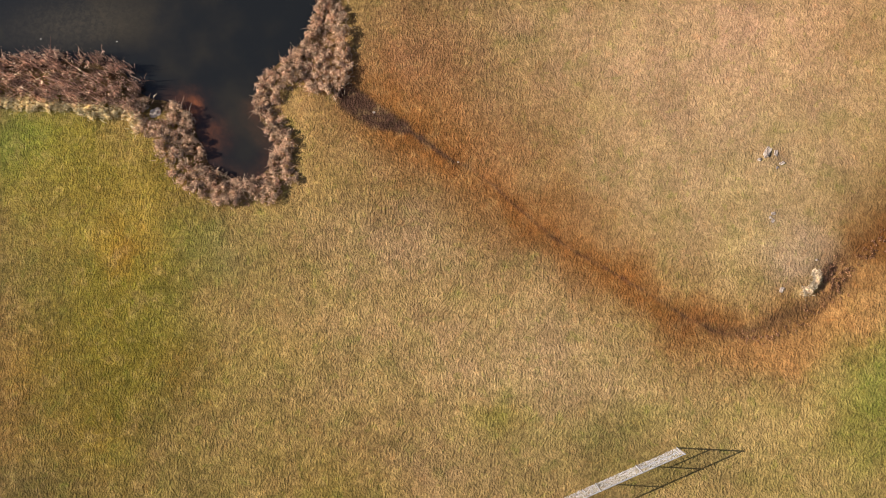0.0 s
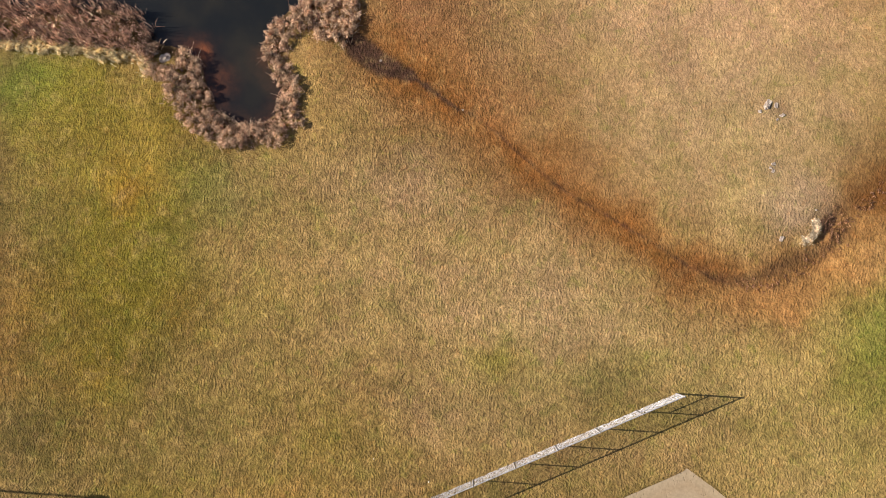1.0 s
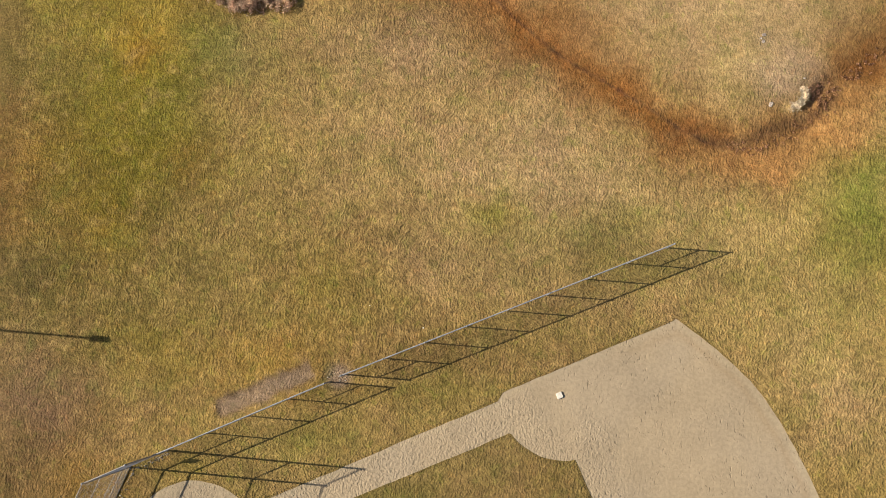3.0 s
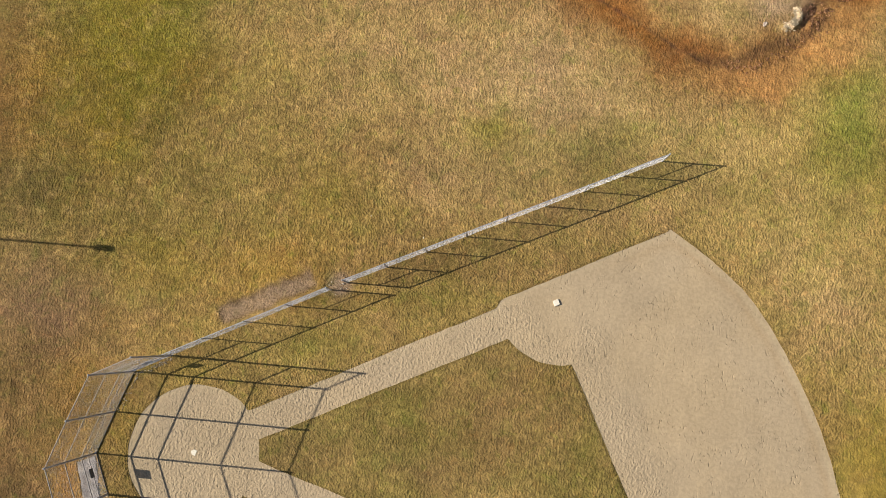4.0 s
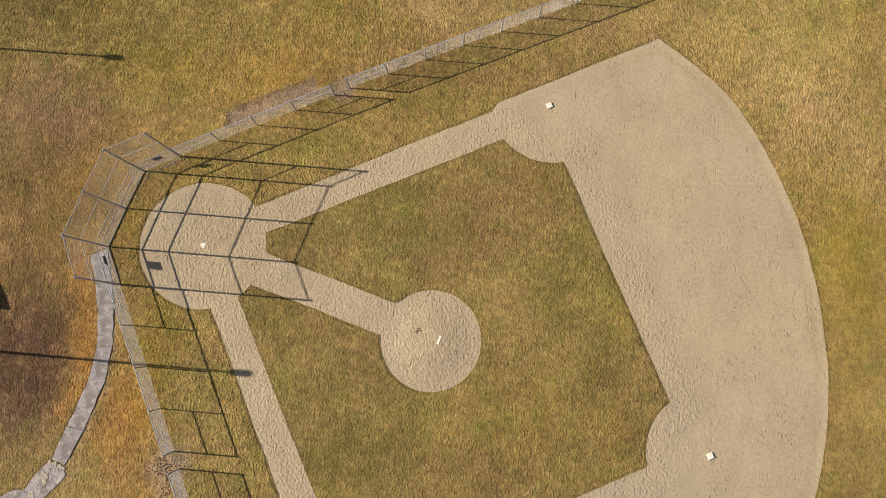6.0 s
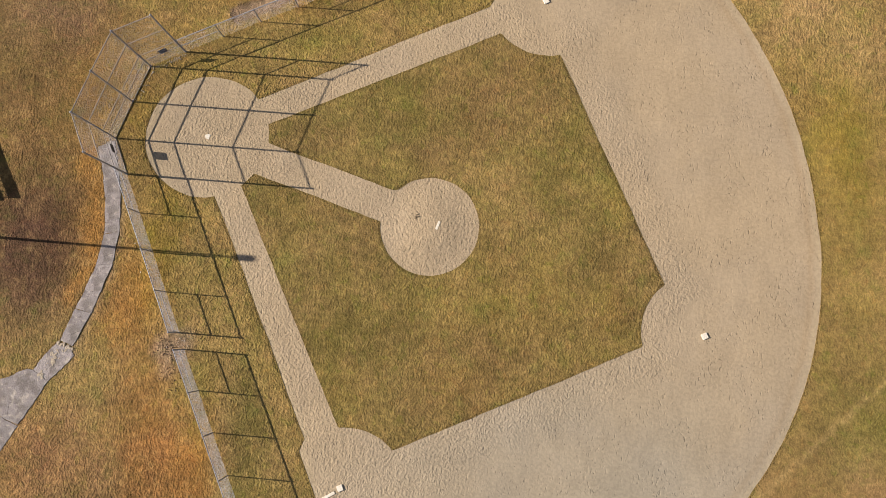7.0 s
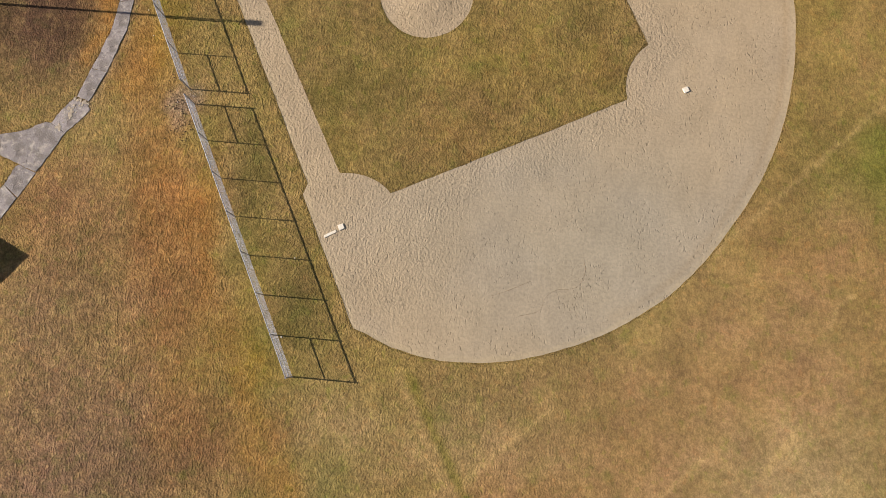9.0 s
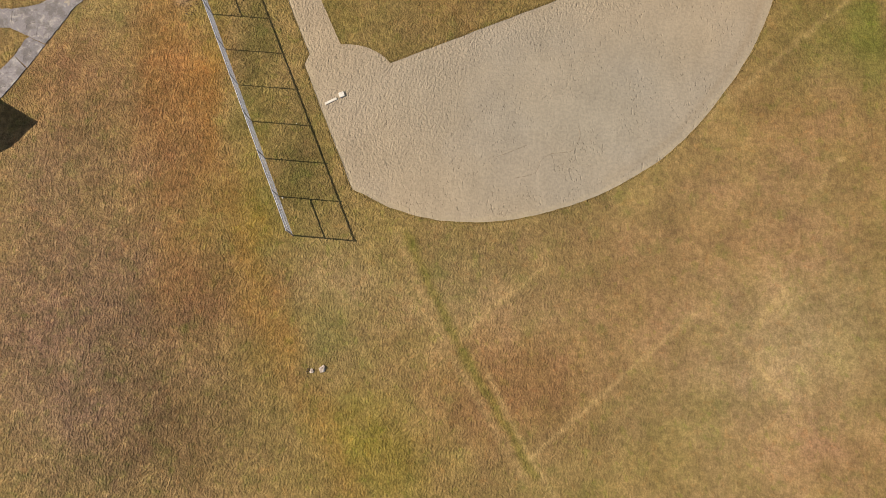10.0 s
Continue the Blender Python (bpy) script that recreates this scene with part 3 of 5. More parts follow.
TURF_STAINS = [
    (14, 3.3, 2.4, 1.6, "green", 0.6), (18.9, -3, 2.4, 2.0, "straw", 0.4), (7.1, -5.4, 2.4, 2.4, "brown", 0.6), (13.7, -2.6, 1.6, 1.0, "green", 0.6),
    (27.2, 1, 1.2, 2.4, "moss_and_shade", 0.7), (30.2, -4.8, 1.2, 2.4, "lime", 0.6), (16.6, 1.4, 2.4, 2.0, "moss_and_shade", 0.6), (5.9, -9.8, 1.4, 2.8, "green", 0.6),
    (14.3, -14.8, 2.8, 2.0, "moss_and_shade", 0.6), (24.5, -9, 2.4, 2.4, "straw", 0.4), (18.4, -18.4, 2.4, 1.6, "orange", 0.5), (29.7, -12.7, 1.2, 2.4, "orange", 0.5),
    (10.3, -18.8, 1.6, 2.4, "yellow", 0.5), (24.5, 5, 1.6, 1.6, "yellow", 0.5), (22.8, 1.5, 4.0, 4.5, "straw", 0.7), (20.5, -6.5, 7.5, 5.5, "straw", 1.3),
]
TINTS = dict(green=(0.76, 1.0, 0.6), lime=(0.98, 1.08, 0.5), moss_and_shade=(0.72, 0.85, 0.6), sage=(0.8, 0.92, 0.86), orange=(1.18, 0.96, 0.62), yellow=(1.12, 1.07, 0.68),
             brown=(0.86, 0.76, 0.7), purple=(0.86, 0.8, 0.98), pink=(1.08, 1.0, 1.08), straw=(1.2, 1.18, 1.2), red=(1.06, 0.95, 0.9))


def stain(p, c, spots, much=0.45):
    """Tints the tones c at places p, and lets the hue drift a little everywhere."""
    for x, y, rx, ry, tint, strength in spots:
        w = min(1.0, much * strength) * np.exp(-(((p[:, 0] - x) / rx) ** 2 + ((p[:, 1] - y) / ry) ** 2))
        c *= 1 + w[:, None] * (np.array(TINTS[tint]) - 1)
    for scale, seed, much in ((0.16, 3.0, 0.12), (0.45, 9.0, 0.16), (1.1, 15.0, 0.14)):
        g = np.array([noise.noise_vector((x * scale, y * scale, seed))[:2] for x, y in p])
        c *= 1 + much * (g[:, :1] * np.array((-0.14, 0.14, -0.5)) + 0.8 * g[:, 1:])
    c *= 0.99
    return c


def wobble(p, scale, amount, seed):
    w = np.array([noise.noise_vector((q[0] * scale, q[1] * scale, seed))[:2] for q in p])
    return p + w * amount


def fine_marks(p, c):
    """Narrow streaks: the reeds' painted shadow, the trickle in the swale and the faded pitch lines."""
    r = wobble(p, 1.3, 0.2, 4.0)

    def lay(tone, w):
        c[:] += (PALETTE[tone] - c) * w[:, None]

    for line, wide in zip(SHADE_AND_WET, (0.95, 0.24)):
        lay("wet_and_shaded_soil", (0.92 if wide > 0.5 else 0.75) * np.exp(-(distance(r, line) / (wide * (1 - 0.4 * step01(p[:, 0], 12.5, 14.6)))) ** 6))
    lay("wet_and_shaded_soil", 0.6 * np.exp(-(distance(0.5 * (r + p), TRICKLE) / 0.09) ** 2) * (0.6 + 0.4 * step01(np.sin(p[:, 0] * 2.3 + 2 * np.sin(p[:, 0] * 0.7)), -0.4, 0.2)))
    lay("wet_and_shaded_soil", 0.3 * np.exp(-(distance(r, DITCH_BED) / 0.4) ** 2))
    lay("bleached", 0.85 * np.exp(-(distance(r, BANK_LIP) / 0.24) ** 2))
    for line in GREEN_LINES:
        lay("olive_green", 0.55 * np.exp(-(distance(r, line) / 0.3) ** 2))
        lay("straw", 0.38 * np.exp(-(distance(r + np.array((0.75, 0.2)), line) / 0.3) ** 2))
    lay("bleached", 0.55 * np.exp(-(distance(r, np.array([(37.4, -26.9), (43.2, -22.0), (50.3, -16.0)])) / 0.14) ** 2))
    for line in STRAW_LINES:
        lay("bleached", 0.31 * np.exp(-(distance(0.5 * (r + p), line) / 0.15) ** 2))


def lawn_tone(p):
    """The broad colour of the grass at each place."""
    q = wobble(p, 0.35, 1.3, 2.0)
    q = wobble(q, 1.1, 0.5, 7.0)
    c = np.tile(PALETTE["straw_olive"], (len(p), 1))
    for patches in (NORTH, INNER, SOUTHWEST, SOUTHEAST):
        total, weight = np.zeros((len(p), 3)), np.zeros(len(p))
        for x, y, rx, ry, tone, strength in patches:
            w = strength * np.exp(-0.9 * (((q[:, 0] - x) / rx) ** 2 + ((q[:, 1] - y) / ry) ** 2))
            total += w[:, None] * PALETTE[tone]
            weight += w
        c += (total / np.maximum(weight, 1e-6)[:, None] - c) * np.minimum(weight * 1.25, 0.95)[:, None]

    shift, weight = np.zeros((len(p), 3)), np.zeros(len(p))
    for x, y, reach, *rgb in NORTH_DRIFT + SOUTH_DRIFT:
        w = np.exp(-((p[:, 0] - x) ** 2 + (p[:, 1] - y) ** 2) / reach ** 2)
        shift += w[:, None] * (np.array(rgb) - 1)
        weight += w
    c *= 1 + shift / np.maximum(weight, 1)[:, None]
    stain(wobble(p, 0.6, 0.9, 11.0), c, POND_STAINS + SWALE_STAINS + FENCE_STAINS + BACKSTOP_STAINS + VERGE_STAINS + WALK_STAINS + BAND_STAINS + OUTFIELD_STAINS)

    def lay(tone, w):
        c[:] += (PALETTE[tone] - c) * w[:, None]

    d = distance(q, SWALE)
    lay("rust_brown", 0.7 * np.exp(-(d / 3.8) ** 2))
    lay("orange_rust", 0.6 * np.exp(-(d / 2.2) ** 2))
    lay("rust", 0.75 * np.exp(-(distance(q, TRICKLE) / 1.3) ** 2))
    for x, y, rx, ry, tone, strength in SWALE_SPOTS:
        lay(tone, np.minimum(1, strength * np.exp(-0.9 * (((q[:, 0] - x) / rx) ** 2 + ((q[:, 1] - y) / ry) ** 2))))
    lay("wet_and_shaded_soil", 0.26 * np.exp(-(distance(q, DITCH) / 0.8) ** 2))
    lay("orange_bright", 0.24 * np.exp(-(distance(q, ORANGE_BAND) / 1.1) ** 2))
    lay("orange_rust", 0.25 * np.exp(-(distance(q, RED_BAND) / 1.5) ** 2))
    lay("orange_bright", 0.55 * np.exp(-(distance(q + np.array((0.7, 0.0)), WALK_LEFT[:-14]) / 0.7) ** 2))
    fine_marks(p, c)
    r = wobble(p, 1.3, 0.25, 4.0)
    lay("wet_and_shaded_soil", 0.85 * step01(distance(p, SHORE, True), 1.0, 0.2))
    for x, y, reach in ((41.9, 40.75, 0.9), (41.3, 36.55, 0.8), (43.2, 33.2, 1.1)):
        lay("grey_straw", 0.7 * np.exp(-(np.hypot(r[:, 0] - x, r[:, 1] - y) / reach) ** 2))
    lay("dark_brown", 0.5 * np.exp(-(np.hypot(r[:, 0] - 42.2, r[:, 1] - 40.8) / 0.6) ** 2))
    lay("olive_green", 0.4 * np.exp(-(((r[:, 0] - 41.6) / 0.9) ** 2 + ((r[:, 1] - 42.6) / 0.8) ** 2)))
    lay("grey_straw", 0.6 * np.exp(-(distance(r, WALK_RIGHT) / 0.22) ** 2))
    lay("grey_straw", 0.7 * np.exp(-(np.hypot(r[:, 0] + 9.2, r[:, 1] + 15.9) / 0.7) ** 2))
    t = trench(r)
    lay("bare_soil", 0.9 * step01(t, 0.25, -0.05))
    lay("dark_brown", 0.35 * np.exp(-(t / 0.14) ** 2))
    lay("bare_soil", np.exp(-((np.hypot(p[:, 0] - 9.9, p[:, 1] - 11.8)) / 0.9) ** 4))
    for x, y, reach, k in ((-1.2, -15.2, 1.1, 0.8), (-2.2, -15.7, 1.0, 0.7), (-1.9, -17.0, 0.8, 0.5)):
        lay("bare_soil", k * np.exp(-(np.hypot(r[:, 0] - x, r[:, 1] - y) / reach) ** 4))
    return c


def trench(p):
    """Distance outside the dug-out strip behind the fence."""
    u, v = p[:, 0] * VY - p[:, 1] * VX, p[:, 0] * VX + p[:, 1] * VY
    return np.maximum(np.abs(u + 8.2) - 0.52, np.abs(v - 8.5) - 3.5)


def lawn_height(p):
    d = distance(p, SHORE, True)
    wet = inside(p, SHORE)
    z = np.where(wet, -0.42 - 0.9 * step01(d, 0, 2.5), -0.42 + 0.42 * step01(d, 0, 4.5))
    z = z - 0.2 * np.exp(-(distance(p, SWALE) / 2.4) ** 2) * (~wet)
    z = z - 0.14 * np.exp(-(distance(p, DITCH) / 1.3) ** 2)
    z = z - 0.12 * np.exp(-(distance(p, UNDERCUT) / 0.34) ** 4)
    z = z - 0.05 * np.exp(-((np.hypot(p[:, 0] - 9.9, p[:, 1] - 11.8)) / 0.9) ** 4)
    z = z - 0.1 * step01(trench(p), 0.12, -0.08)
    return z + 0.008 * np.sin(p[:, 0] * 0.31) * np.sin(p[:, 1] * 0.27)


# ---------------------------------------------------------------- mesh helpers
def mesh_of(name, verts, faces, material, tone=None, smooth=True, churn=None):
    me = bpy.data.meshes.new(name)
    me.from_pydata([tuple(v) for v in verts], [], [tuple(f) for f in faces])
    me.materials.append(material)
    if tone is not None:
        a = me.attributes.new("tone", 'FLOAT_COLOR', 'POINT')
        a.data.foreach_set("color", np.c_[tone, np.ones(len(tone))].astype(np.float32).ravel())
    if churn is not None:
        a = me.attributes.new("churn", 'FLOAT_COLOR', 'POINT')
        a.data.foreach_set("color", np.repeat(churn, 4).astype(np.float32))
    me.polygons.foreach_set("use_smooth", [smooth] * len(me.polygons))
    me.update()
    return me


def part(name, bm, material, parent, label=""):
    me = bpy.data.meshes.new(name)
    bm.to_mesh(me)
    bm.free()
    me.materials.append(material)
    ob = new(name, me)
    ob.parent = parent
    return tagged(ob, label)


def thing(name, label, category, group="", at=(0, 0, 0), turn=0.0):
    ob = new(name)
    ob.empty_display_size = 0.2
    ob.matrix_basis = pose(*at, 0, 0, turn)
    return tagged(ob, label, category, group)


def pipe(bm, a, b, r, n=8):
    """A straight pipe from a to b with closed ends."""
    a, b = Vector(a), Vector(b)
    m = Matrix.Translation((a + b) / 2) @ (b - a).to_track_quat("Z", "Y").to_matrix().to_4x4()
    bmesh.ops.create_cone(bm, cap_ends=True, segments=n, radius1=r, radius2=r, depth=(b - a).length, matrix=m)


def box(bm, size, m=Matrix.Identity(4), bevel=0.0):
    made = bmesh.ops.create_cube(bm, size=1.0, matrix=m @ Matrix.Diagonal((*size, 1)))
    if bevel:
        edges = list({e for v in made["verts"] for e in v.link_edges})
        bmesh.ops.bevel(bm, geom=edges, offset=bevel, segments=2, affect='EDGES')


def sheet(loops, points, keep):
    """Triangles over points, cut along closed loops; keep chooses the triangles by their middles."""
    pts, edges = [], []
    for loop in loops:
        s = len(pts)
        pts += [tuple(q) for q in loop]
        edges += [(s + i, s + (i + 1) % len(loop)) for i in range(len(loop))]
    rim = len(pts)
    pts += [tuple(q) for q in points]
    v, _, f, *_ = delaunay_2d_cdt([Vector(q) for q in pts], edges, [], 0, 1e-5)
    v = np.array([tuple(q) for q in v])
    f = np.array([tuple(q) for q in f if len(q) == 3])
    mid = v[f].mean(1)
    f = f[keep(mid)]
    a, b = v[f[:, 1]] - v[f[:, 0]], v[f[:, 2]] - v[f[:, 0]]
    turned = (a[:, 0] * b[:, 1] - a[:, 1] * b[:, 0]) < 0
    f[turned] = f[turned][:, ::-1]
    used = np.unique(f)
    back = np.full(len(v), -1)
    back[used] = np.arange(len(used))
    return v[used], back[f]


def lip(verts, faces, near, drop):
    """Adds a vertical edge below the rim vertices that lie near a loop."""
    count = {}
    for f in faces:
        for a, b in ((f[0], f[1]), (f[1], f[2]), (f[2], f[0])):
            count[(min(a, b), max(a, b))] = count.get((min(a, b), max(a, b)), []) + [(a, b)]
    rim = [e[0] for e in count.values() if len(e) == 1 and near[e[0][0]] and near[e[0][1]]]
    low, extra = {}, []
    for a, b in rim:
        for k in (a, b):
            if k not in low:
                low[k] = len(verts) + len(extra)
                extra += [tuple(verts[k]), (verts[k][0], verts[k][1], verts[k][2] - drop)]
    return np.r_[verts, np.array(extra)], [tuple(f) for f in faces] + [(low[b], low[a], low[a] + 1, low[b] + 1) for a, b in rim]


# ---------------------------------------------------------------- ground
def grid(x0, x1, y0, y1, step, jitter=0.25):
    g = np.stack(np.meshgrid(np.arange(x0, x1, step), np.arange(y0, y1, step)), -1).reshape(-1, 2)
    return g + np.random.default_rng(3).uniform(-jitter, jitter, g.shape) * step


def turf_tone(p):
    q = wobble(p, 0.3, 2.0, 12.0)
    c = np.tile(np.array(lin(157, 130, 79, ALBEDO)), (len(q), 1))
    for x, y, rx, ry, tone, s in TURF_PATCHES:
        w = s * np.exp(-(((q[:, 0] - x) / rx) ** 2 + ((q[:, 1] - y) / ry) ** 2))
        c += (PALETTE[tone] - c) * w[:, None]
    return 0.89 * stain(wobble(p, 0.6, 0.9, 11.0), c, TURF_STAINS)


def build_ground():
    near = grid(-26, 66, -72, 72, 0.7)
    fine = grid(-26, 66, -60, 58, 0.24)
    d = np.minimum.reduce([distance(fine, l) - w for l, w in [(DITCH, 1.2)] + [(TRICKLE, 0.5)] + [(t, 0.6) for t in GREEN_LINES + STRAW_LINES]])
    d = np.minimum(d, np.hypot(fine[:, 0] - 9.9, fine[:, 1] - 11.8) - 1.2)
    d = np.minimum(d, trench(fine) - 0.5)
    fine = fine[d < 0]
    far = [(r * math.cos(a), r * math.sin(a)) for r in (130, 200, 350, 700, 1500) for a in np.linspace(0, 2 * math.pi, 25)[:-1]]
    pts = np.r_[near[distance(near, CLAY, True) > 0.15], fine, np.array(far)]
    v, f = sheet([CLAY], pts, lambda m: ~inside(m, CLAY))
    v3 = np.c_[v, lawn_height(v)]
    v3, f = lip(v3, f, distance(v, CLAY, True) < 0.01, 0.1)
    ground = new("ground", mesh_of("ground", v3, f, M_GRASS, lawn_tone(v3[:, :2])))
    tagged(ground, "wide dormant lawn mottled straw, olive green and rusty brown", "grass ground", kind="structure")

    pts = grid(-8, 50, -42, 24, 0.6)
    fine = grid(-8, 50, -42, 24, 0.2)
    fine = fine[distance(fine, CLAY, True) < 1.1]
    pts = np.r_[pts[inside(pts, CLAY) & (distance(pts, CLAY, True) > 1.1)], fine]
    v, f = sheet([], pts, lambda m: inside(m, CLAY) | (distance(m, CLAY, True) < 0.5))
    mx, my = uv(12.72, 12.72)
    r = np.hypot(v[:, 0] - mx, v[:, 1] - my)
    z = -0.012 + 0.17 * (1 - step01(r, 0.5, 3.4)) + 0.005 * np.sin(v[:, 0] * 1.7) * np.sin(v[:, 1] * 1.3)
    home = np.hypot(v[:, 0], v[:, 1])
    warm, grey, pale = np.array(lin(196, 171, 139, ALBEDO)), np.array(lin(182, 167, 145, ALBEDO)), np.array(lin(210, 187, 150, ALBEDO))
    q = wobble(v, 0.2, 3.0, 9.0)
    k = np.exp(-((q[:, 0] - 29) / 16) ** 2 - ((q[:, 1] + 27) / 10) ** 2)
    tone = warm + (grey - warm) * (0.95 * np.minimum(k, 1))[:, None]
    rim = distance(wobble(v, 0.7, 0.16, 3.0), CLAY, True)
    tone = tone + (pale - tone) * (0.4 * np.exp(-((rim - 0.2) / 0.12) ** 2))[:, None]
    tone = tone * (1 - np.array((0.05, 0.08, 0.12)) * np.exp(-((rim - 0.75) / 0.25) ** 2)[:, None] * step01(v[:, 0], 26, 34)[:, None])
    churn = np.exp(-(home / 4.5) ** 4) + np.exp(-(r / 3.4) ** 4) + np.exp(-(((v[:, 0] - 13) / 7) ** 2 + ((v[:, 1] + 27) / 6) ** 2))
    churn = churn + 0.8 * ((distance(v, TURF, True) < 2.3) & (distance(v, CLAY, True) < 2.3))
    churn = np.minimum(1, churn + 0.75 * step01(distance(wobble(v, 0.5, 1.5, 6.0), TURF, True), 4.2, 1.0))
    dirt = new("infield_dirt", mesh_of("infield_dirt", np.c_[v, z], f, M_DIRT, tone, churn=churn))
    tagged(dirt, "pale sandy clay infield with scuffs and a raised pitching mound", "infield dirt", kind="structure")

    pts = grid(0, 48, -36, 14, 0.6)
    pts = pts[inside(pts, TURF) & (distance(pts, TURF, True) > 0.15)]
    v, f = sheet([TURF], pts, lambda m: inside(m, TURF))
    v3 = np.c_[v, 0.008 * np.sin(v[:, 0] * 0.31) * np.sin(v[:, 1] * 0.27)]
    v3, f = lip(v3, f, distance(v, TURF, True) < 0.01, 0.14)
    c = turf_tone(v3[:, :2])
    infield = new("infield_turf", mesh_of("infield_turf", v3, f, M_GRASS, c))
    tagged(infield, "olive brown dormant infield grass standing proud of the clay", "infield grass", kind="structure")

    water = np.r_[grid(-32, 14, 58, 88, 1.0, 0), grid(-32, 14, 38, 57.8, 0.45, 0)]
    v, f = sheet([], water, lambda m: inside(m, SHORE) | (distance(m, SHORE, True) < 2.0))
    shallow = step01(distance(v, SHORE, True), 2.2, 0.2) * (v[:, 1] < 47.5) * (v[:, 0] > -2)
    rust = 0.4 * shallow + 0.9 * np.exp(-(((v[:, 0] - 0.3) / 1.3) ** 2 + ((v[:, 1] - 45.0) / 1.3) ** 2)) + 0.7 * np.exp(-(((v[:, 0] + 2) / 1.6) ** 2 + ((v[:, 1] - 48) / 0.8) ** 2)) + 4.0 * np.exp(-(((v[:, 0] + 1.0) / 0.5) ** 2 + ((v[:, 1] - 47.2) / 0.6) ** 2))
    rust = rust * (0.55 + 1.6 * np.abs(np.array([noise.noise((a * 1.3, b * 1.3, 2.0)) for a, b in v])))
    tone = rust[:, None] * np.array((0.06, 0.017, 0.005)) + np.exp(-(((v[:, 0] + 10.5) / 5) ** 2 + ((v[:, 1] - 54.5) / 2) ** 2))[:, None] * np.array((0.026, 0.02, 0.012))
    pond = new("water", mesh_of("water", np.c_[v, np.full(len(v), -0.5)], f, M_WATER, tone))
    tagged(pond, "dark still pond water with rusty shallows in the cove", "pond water", kind="structure")


def sward(name, label, xs, ys, keep, tone, height, rough, seed):
    """The matted grass itself: one fine uneven sheet of tufts and hollows over a lattice."""
    rng = np.random.default_rng(seed)
    ny, nx = keep.shape
    r = rng.normal(0, 1, (ny, nx))
    r = r + 0.4 * (np.roll(r, 1, 0) + np.roll(r, -1, 0) + np.roll(r, 1, 1) + np.roll(r, -1, 1))
    slow = rng.normal(0, 1, (ny, nx))
    for _ in range(2):
        slow = (slow + np.roll(slow, 1, 0) + np.roll(slow, 1, 1) + np.roll(slow, -1, 0) + np.roll(slow, -1, 1)) / 2.6
    z = height + 0.014 + (0.0016 * r + 0.003 * slow) * rough
    step = xs[1] - xs[0]
    x, y = np.meshgrid(xs, ys)
    x, y = x + rng.uniform(-0.3, 0.3, x.shape) * step, y + rng.uniform(-0.3, 0.3, x.shape) * step
    n = np.arange(ny * nx).reshape(ny, nx)
    quads = np.stack([n[:-1, :-1], n[:-1, 1:], n[1:, 1:], n[1:, :-1]], -1)
    ok = keep[:-1, :-1] & keep[:-1, 1:] & keep[1:, 1:] & keep[1:, :-1]
    quads = quads[ok]
    used = np.unique(quads)
    back = np.zeros(ny * nx, np.int32)
    back[used] = np.arange(len(used), dtype=np.int32)
    quads = back[quads]
    shade = rng.normal(1.0, 0.025, (ny, nx, 1)) + (0.02 * slow)[..., None]
    c = (tone * shade).reshape(-1, 3)[used]
    v = np.stack([x, y, z], -1).reshape(-1, 3)[used]
    me = bpy.data.meshes.new(name)
    me.vertices.add(len(v)), me.loops.add(quads.size), me.polygons.add(len(quads))
    me.vertices.foreach_set("co", v.astype(np.float32).ravel())
    me.loops.foreach_set("vertex_index", quads.astype(np.int32).ravel())
    me.polygons.foreach_set("loop_start", np.arange(0, quads.size, 4, dtype=np.int32))
    at = me.attributes.new("tone", 'FLOAT_COLOR', 'POINT')
    at.data.foreach_set("color", np.c_[c, rough.reshape(-1)[used]].astype(np.float32).ravel())
    me.materials.append(M_TUFT)
    me.update(calc_edges=True)
    me.polygons.foreach_set("use_smooth", np.ones(len(quads), bool))
    return tagged(new(name, me), label, "grass", kind="stuff")


def between(coarse, xs, ys, x0, y0, step):
    """Reads a lattice of slow values off at finer places."""
    fx, fy = (xs - x0) / step, (ys - y0) / step
    ix, iy = fx.astype(int), fy.astype(int)
    tx, ty = (fx - ix)[None, :, None], (fy - iy)[:, None, None]
    a = coarse[iy][:, ix] * (1 - tx) + coarse[iy][:, ix + 1] * tx
    b = coarse[iy + 1][:, ix] * (1 - tx) + coarse[iy + 1][:, ix + 1] * tx
    return a * (1 - ty) + b * ty


WALK_LEFT = smooth_line([(-8.2, -0.8), (-7.7, -2.5), (-7.4, -4.0), (-7.2, -6.1), (-7.2, -7.6), (-7.35, -8.7), (-7.65, -9.8), (-8.15, -11.1), (-8.55, -12.1), (-9.05, -13.2),
                         (-9.6, -14.4), (-9.78, -15.1)], 0.2)
WALK_RIGHT = smooth_line([(-6.95, -0.3), (-6.6, -2.0), (-6.15, -4.6), (-6.1, -6.2), (-6.1, -7.4), (-6.25, -8.7), (-6.45, -9.8), (-6.85, -11.0), (-7.3, -12.1), (-7.75, -13.4),
                          (-8.35, -14.7), (-8.85, -15.5)], 0.2)
